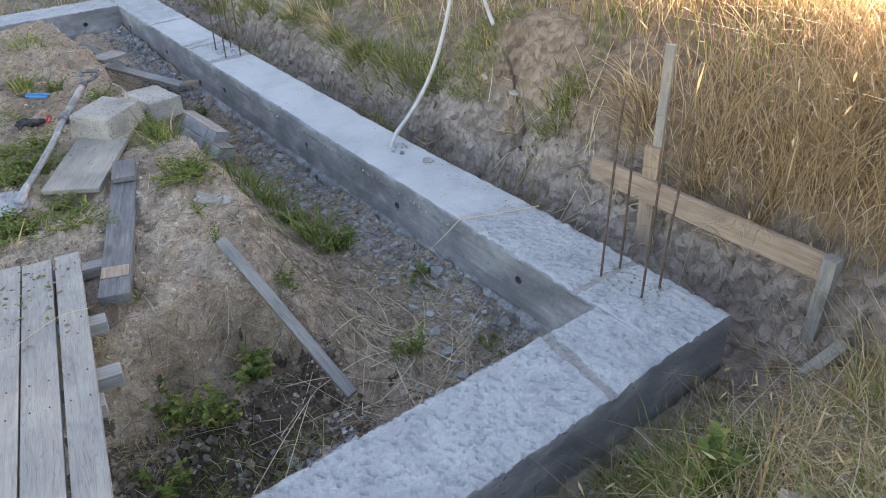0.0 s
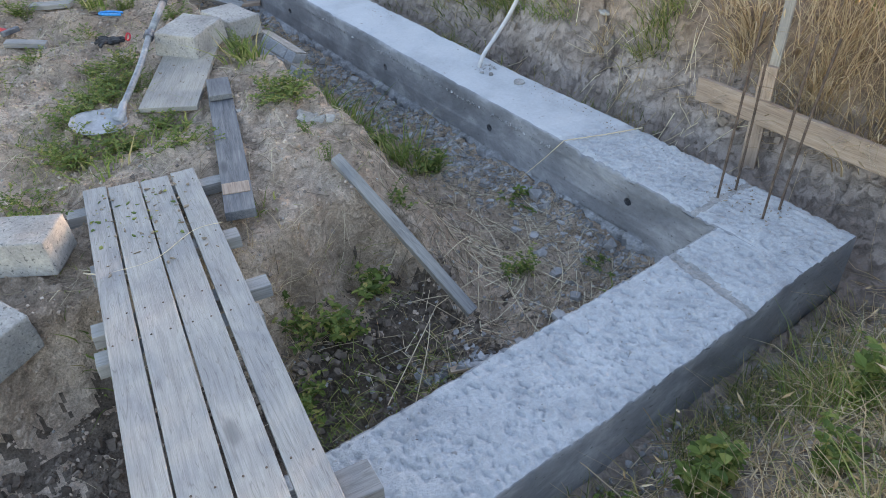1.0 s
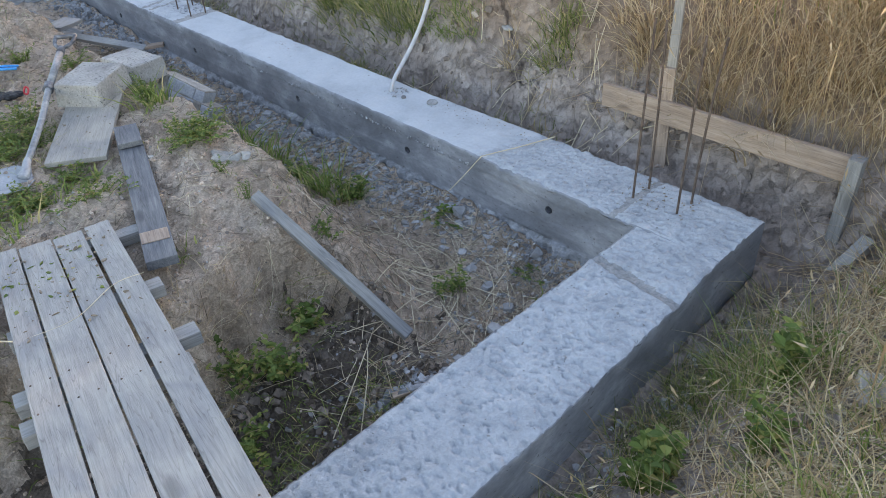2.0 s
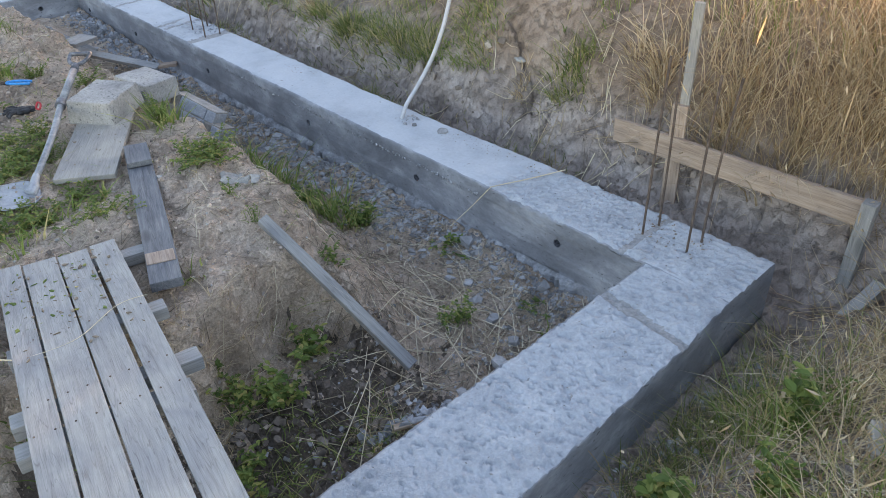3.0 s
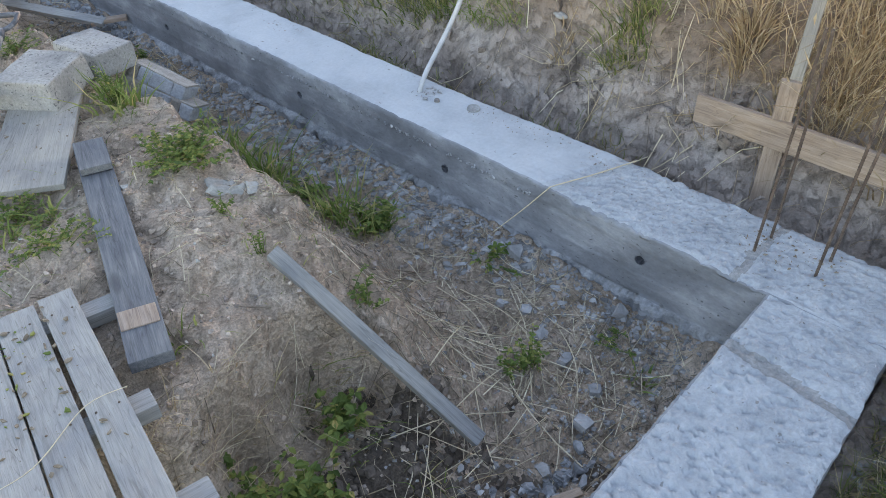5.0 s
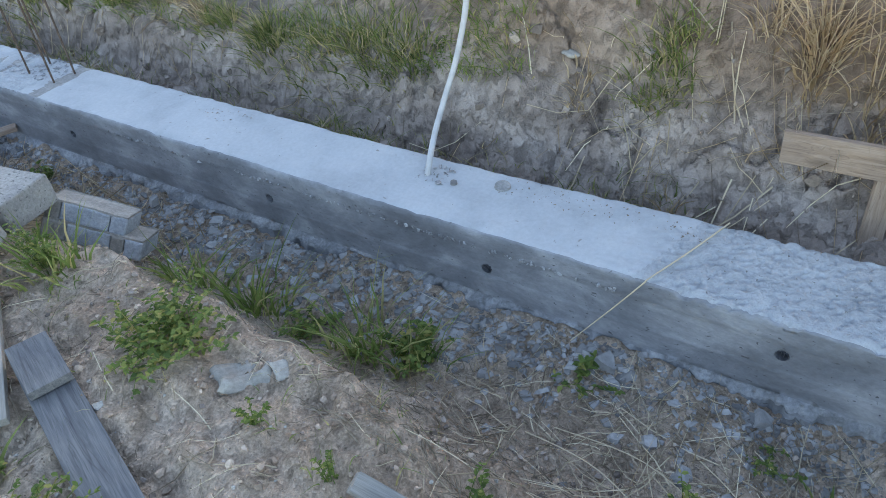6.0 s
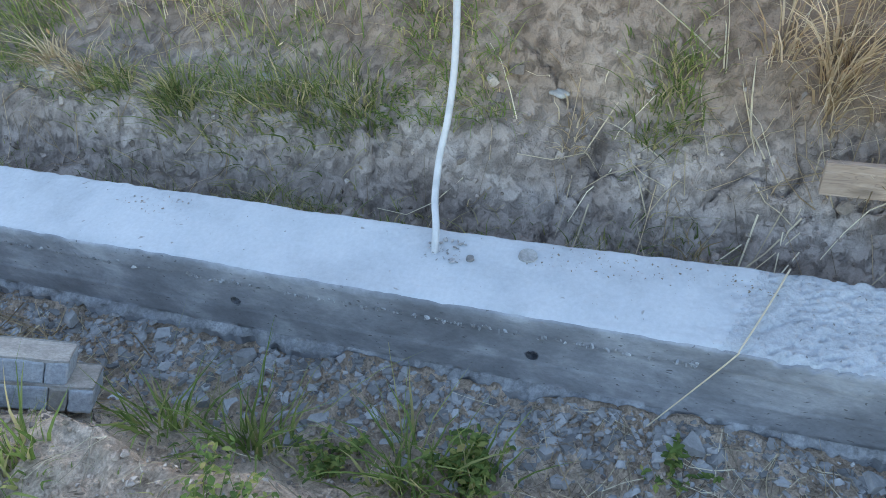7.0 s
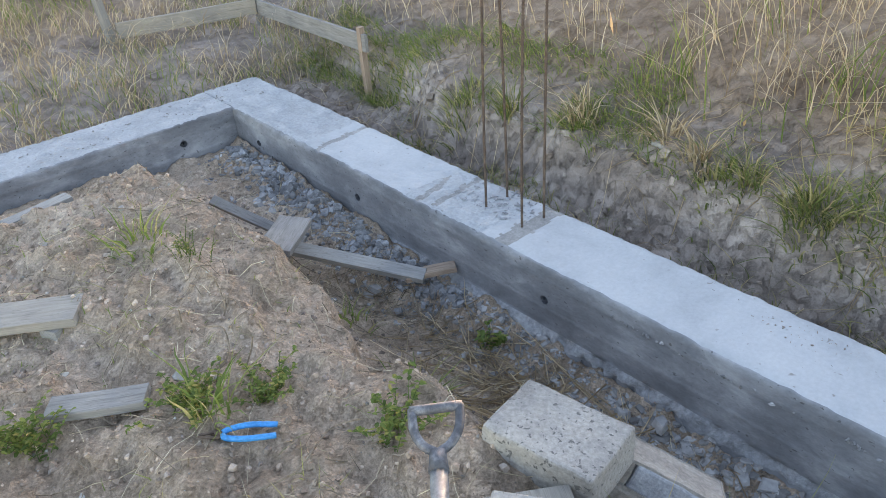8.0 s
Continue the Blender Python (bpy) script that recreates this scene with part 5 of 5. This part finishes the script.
p = clumped(650, -1.85, -1.12, 0.12, 1.0, 402, 0.3)
grass_stuff("low_grass", p, rs.uniform(0.04, 0.13, len(p)), (0.0, 0.0), 0.7, 0.9, 0.005, GRASS, "low green grass at the front of the trench", 403)
p = clumped(900, -1.85, -1.05, 0.12, 1.0, 404, 0.2)
grass_stuff("dead_grass", p, rs.uniform(0.04, 0.14, len(p)), (0.0, 0.0), 0.9, 1.2, 0.004, STRAW, "dead grass matted at the front of the trench", 405)
p = clumped(1000, -2.4, -0.6, 1.1, 5.6, 406, 0.3)
grass_stuff("low_grass", p, rs.uniform(0.03, 0.09, len(p)), (0.0, 0.0), 0.7, 0.9, 0.004, GRASS, "sparse low grass sprouting on the heap", 407)
p = clumped(420, -0.55, -0.12, 0.3, 5.6, 408, 0.25)
grass_stuff("dead_grass", p, rs.uniform(0.05, 0.16, len(p)), (0.1, 0.0), 0.8, 1.2, 0.004, STRAW, "dead grass in the trench along the wall", 409)
straw_litter("twig_litter", 650, lambda r: (r.uniform(-2.3, -0.5), r.uniform(0.5, 5.6)), TWIG, "dark broken stems and bits of bark on the clay", 58, (0.015, 0.09), 0.0016)
straw_litter("straw_litter", 170, lambda r: (r.uniform(-0.7, -0.06), r.uniform(0.1, 1.3)), STRAW_PALE, "short straw strewn over the trench corner", 59, (0.05, 0.22), 0.0014)
scatter_shards("shale_slabs", 420, lambda r: (-0.07 - abs(r.gauss(0, 0.13)), r.uniform(0.9, 3.4)), lambda r: 0.03 + 0.05 * r.random() ** 2, SHALE, "flat broken slabs of grey slate by the wall foot", "rubble", 0.2, 11, 14)
scatter_shards("dark_clods", 1300, lambda r: (r.uniform(-2.3, -0.55), r.uniform(0.3, 5.8)), lambda r: 0.006 + 0.024 * r.random() ** 3, CLOD_GREY, "darker crumbs of clay on the heap", "soil clods", 0.7, 12, 40)
for x, y, k, ln, ang in ((-1.12, 0.24, 0.05, 3.0, 160), (-0.93, 0.17, 0.045, 2.2, 172), (-0.80, 0.15, 0.04, 1.6, 20), (-0.70, 0.24, 0.045, 1.2, 60)):
    rock = thing("broken_slab", pose(x, y, gz(x, y) + 0.012, 8, -6, ang), "long broken piece of grey concrete on the trench floor", "rubble", "broken pieces")
    vs, fs = shard_mesh("slab", int(-x * 1000), LUMP, 0.5)
    mesh_ob("slab_piece", [(q[0] * k * ln, q[1] * k, q[2] * k) for q in map(Vector, vs)], fs, LUMP, rock)
for (x0, y0), (x1, y1), lift in (((-1.50, 0.30), (-1.02, 0.62), 0.07), ((-1.46, 0.20), (-1.08, 0.60), 0.09), ((-1.08, 0.60), (-0.62, 0.62), 0.06), ((-1.25, 0.72), (-0.75, 0.50), 0.05),
                                 ((-0.46, 1.18), (-0.66, 0.55), 0.08), ((-0.40, 1.05), (-0.50, 0.48), 0.06), ((-0.98, 0.72), (-0.52, 0.86), 0.07), ((-0.30, 0.62), (-0.62, 0.30), 0.05)):
    xm, ym = (x0 + x1) / 2, (y0 + y1) / 2
    za, zb = gz(x0, y0) + 0.004, gz(x1, y1) + 0.004
    stalk([(x0, y0, za), (xm + 0.02, ym - 0.02, max((za + zb) / 2, gz(xm, ym)) + lift), (x1, y1, zb)], 0.0024, "long bleached straw stalk lying over the trench corner")

scatter_shards("bank_clods", 260, lambda r: (0.5 + 0.5 * r.random(), r.uniform(-0.3, 7.2)), lambda r: 0.02 + 0.05 * r.random() ** 3, CLOD_GREY, "larger broken clods of clay on the cut bank", "soil clods", 0.8, 8, 40)
scatter_shards("corner_chips", 500, lambda r: (-0.15 - abs(r.gauss(0, 0.45)), 0.08 + abs(r.gauss(0, 0.4))), lambda r: 0.005 + 0.022 * r.random() ** 3, STONE, "pale and grey stone chips in the corner of the trench", "gravel", 0.4, 9)

for pts in (((-1.27, 4.36, 0.14), (-1.262, 4.352, 0.20), (-1.26, 4.35, 0.25)), ((-1.18, 4.30, 0.14), (-1.12, 4.33, 0.19), (-1.10, 4.42, 0.26), (-1.12, 4.46, 0.30)),
            ((-1.30, 4.10, 0.13), (-1.22, 4.12, 0.18), (-1.19, 4.20, 0.22), (-1.24, 4.27, 0.21)), ((-1.22, 4.05, 0.13), (-1.17, 4.06, 0.20), (-1.16, 4.05, 0.25)),
            ((-1.42, 4.00, 0.13), (-1.36, 4.10, 0.17), (-1.28, 4.12, 0.16)), ((-1.52, 3.80, 0.12), (-1.50, 3.79, 0.20)), ((-1.40, 3.62, 0.14), (-1.30, 3.60, 0.15), (-1.16, 3.66, 0.15), (-1.08, 3.62, 0.16))):
    stalk(pts, 0.0032, "dark dry woody weed stem standing in the clay", TWIG)


def flakes(name, m, count, area, size, mat, label, category, seed, parent=None):
    """Small bits lying on a flat face: area is (x0, x1, y0, y1) in the face's own frame."""
    r2 = random.Random(seed)
    verts, faces = [], []
    for _ in range(count):
        vs, fs = shard_mesh("bit", r2.randrange(9999), mat, 0.25)
        k = size[0] + (size[1] - size[0]) * r2.random() ** 2.5
        q = m @ pose(r2.uniform(*area[:2]), r2.uniform(*area[2:]), 0.001, r2.gauss(0, 6), r2.gauss(0, 6), r2.uniform(0, 360)) @ Matrix.Diagonal((k, k * r2.uniform(0.25, 0.9), k * 0.6, 1))
        o = len(verts)
        verts.extend((q @ Vector(c))[:] for c in vs)
        faces.extend(tuple(i + o for i in fc) for fc in fs)
    return tagged(mesh_ob(name, verts, faces, mat), label, category, kind="stuff")


deck_m = along((-1.881, 1.597, 0.1795), (-2.428, -1.269, 0.4195))
flakes("plant_debris", deck_m, 130, (0.03, 0.75, -0.22, 0.2), (0.004, 0.03), TWIG, "dry plant bits on the walkway planks", "debris", 61)
flakes("plant_debris", deck_m, 60, (0.05, 0.55, -0.22, 0.1), (0.006, 0.03), LEAF, "green leaf bits on the walkway planks", "debris", 62)
flakes("plant_debris", along((-1.525, 2.245, 0.1535), (-0.97, 3.16, 0.1665)), 70, (0.02, 0.6, -0.13, 0.13), (0.004, 0.025), TWIG, "dirt and plant bits on the wide board", "debris", 63)
flat = Matrix.Translation((0, 0, 0.002))
flakes("wall_grit", flat, 260, (0.02, 0.37, -0.36, 0.75), (0.003, 0.014), SHALE, "dark grit on the rough wall top", "grit", 64)
flakes("wall_grit", flat, 120, (0.16, 0.36, -0.14, 0.2), (0.004, 0.02), TWIG, "brown bits round the rebars on the wall top", "grit", 65)
flakes("wall_grit", flat, 110, (0.02, 0.34, 0.9, 6.4), (0.003, 0.012), SHALE, "sparse dark grit on the wall top", "grit", 66)
flakes("wall_grit", flat, 60, (0.2, 0.33, 2.85, 3.2), (0.004, 0.014), SOIL_BANK, "patch of brown soil on the wall top", "grit", 67)
flakes("wall_grit", flat, 220, (-2.0, -0.02, -0.40, -0.02), (0.003, 0.012), SHALE, "dark grit on the rough near wall", "grit", 68)
flakes("wall_grit", flat, 220, (0.14, 0.36, 4.2, 4.62), (0.004, 0.03), CONC_FACE, "grey mortar crumbs between the rebars", "grit", 69)
flakes("wall_grit", flat, 160, (-1.2, 0.3, 6.55, 6.85), (0.004, 0.03), SHALE, "crumbs on the far wall top", "grit", 70)
flakes("mortar_crumbs", flat, 60, (0.19, 0.31, 1.80, 1.93), (0.006, 0.028), SHALE, "rough broken mortar round the foot of the conduit", "mortar", 71)
flakes("wall_grit", flat, 160, (0.24, 0.35, 0.75, 1.6), (0.003, 0.013), TWIG, "brown grit along the back edge of the wall", "grit", 72)

# ---- the verge outside the near wall ----
for i, (x, y, n, h, sp, mat) in enumerate(((-0.49, -0.79, 130, 0.36, 0.17, GRASS), (-0.42, -0.82, 90, 0.40, 0.18, GRASS), (-0.22, -0.80, 90, 0.40, 0.15, GRASS), (-0.12, -0.92, 110, 0.46, 0.18, STRAW),
                                           (-0.70, -0.76, 70, 0.24, 0.14, GRASS), (0.05, -0.78, 80, 0.34, 0.14, GRASS), (-0.30, -0.98, 80, 0.30, 0.16, GRASS), (0.30, -0.98, 120, 0.5, 0.2, STRAW),
                                           (-1.02, -0.68, 50, 0.20, 0.12, GRASS), (-0.85, -0.66, 40, 0.18, 0.10, GRASS), (0.55, -1.05, 120, 0.55, 0.2, STRAW), (0.15, -1.2, 90, 0.4, 0.2, GRASS))):
    tuft(x, y, int(n * 0.55), h * 0.8, sp, 820 + i, mat, "clump of green grass outside the near wall" if mat == GRASS else "clump of dry straw-coloured grass outside the near wall", (0, 0.1))
for i, (x, y, h, sp, st, lf) in enumerate(((-0.93, -0.74, 0.20, 0.08, 14, 0.05), (-0.98, -0.70, 0.16, 0.08, 10, 0.045), (-0.36, -0.86, 0.30, 0.06, 8, 0.05), (-1.32, -0.57, 0.13, 0.08, 34, 0.018), (-1.24, -0.60, 0.12, 0.07, 30, 0.018))):
    weed(x, y, h, sp, st, lf, 860 + i, "bright green leafy weed outside the near wall")
straw_litter("straw_mat", 900, lambda r: (r.uniform(-1.15, 0.2), r.uniform(-1.75, -0.98)), STRAW_PALE, "mat of cut bleached straw on the verge mound", 73, (0.06, 0.28), 0.0022)
straw_litter("straw_mat", 700, lambda r: (r.uniform(-1.15, 0.3), r.uniform(-1.75, -0.90)), TWIG, "brown broken stems among the cut straw", 74, (0.05, 0.22), 0.0020)
scatter_shards("verge_rubble", 500, lambda r: (r.uniform(-1.6, 0.1), -0.47 - abs(r.gauss(0, 0.14))), lambda r: 0.008 + 0.04 * r.random() ** 3, SHALE, "grey chips along the outer foot of the near wall", "rubble", 0.4, 13)
vb = part("wood_block", rough_box(0.14, 0.085, 0.05, 17, 0.002, 0.004, 3), WOOD_PALE)
vb.matrix_world = pose(-0.40, -1.13, gz(-0.40, -1.13) - 0.008, 3, -4, 25)
tagged(vb, "short pale block of sawn wood on the verge", "wood block")
scatter_shards("trench_clods", 3200, lambda r: (r.uniform(-0.75, -0.05), r.uniform(0.08, 6.0)), lambda r: 0.005 + 0.026 * r.random() ** 3, CLOD_GREY, "brown crumbs of clay among the rubble in the trench", "soil clods", 0.6, 14, 40)
scatter_shards("pit_clods", 2600, lambda r: (r.uniform(-2.9, -0.9), r.uniform(0.05, 0.75)), lambda r: 0.006 + 0.045 * r.random() ** 3, CLOD_DARK, "dark clods at the bottom of the pit", "soil clods", 0.7, 15, 40)
straw_litter("twig_litter", 900, lambda r: (r.uniform(-1.0, -0.05), r.uniform(0.08, 1.5)), TWIG, "brown broken stems in the corner of the trench", 75, (0.02, 0.12), 0.0016)
rs = np.random.RandomState(881)
p = clumped(1500, 0.52, 0.74, 0.5, 6.9, 882, 0.35)
grass_stuff("low_grass", p, rs.uniform(0.05, 0.16, len(p)), (-0.1, 0.0), 0.6, 0.9, 0.005, GRASS_DRY, "low half-dry grass at the foot of the bank behind the wall", 883)
for i, (x, y, h, sp, st, lf) in enumerate(((-1.78, 2.62, 0.10, 0.15, 42, 0.022), (-1.58, 2.74, 0.09, 0.13, 36, 0.020), (-1.92, 2.48, 0.10, 0.15, 42, 0.022), (-1.60, 2.16, 0.07, 0.14, 30, 0.020),
                                           (-1.82, 2.02, 0.08, 0.15, 36, 0.022), (-1.46, 2.62, 0.08, 0.09, 20, 0.018), (-2.05, 2.02, 0.09, 0.16, 36, 0.022), (-1.68, 3.02, 0.08, 0.12, 26, 0.018))):
    weed(x, y, h, sp, st, lf, 900 + i, "low green weed growing round the shovel")
p = clumped(900, -2.3, -1.4, 1.75, 3.0, 884, 0.4)
grass_stuff("low_grass", p, rs.uniform(0.03, 0.11, len(p)), (0.0, 0.0), 0.7, 0.9, 0.004, GRASS_DRY, "thin low grass round the shovel", 885)
p = clumped(1400, -1.7, 0.3, -0.66, -0.47, 886, 0.5, 0.2)
grass_stuff("verge_grass", p, rs.uniform(0.05, 0.2, len(p)), (0.0, 0.05), 0.6, 0.9, 0.004, GRASS_DRY, "half-dry grass along the outer foot of the near wall", 887)
straw_litter("straw_litter", 260, lambda r: (r.uniform(-1.6, 0.4), r.uniform(-0.85, -0.5)), STRAW_PALE, "loose straw lying along the outer foot of the near wall", 76, (0.08, 0.4), 0.0018)
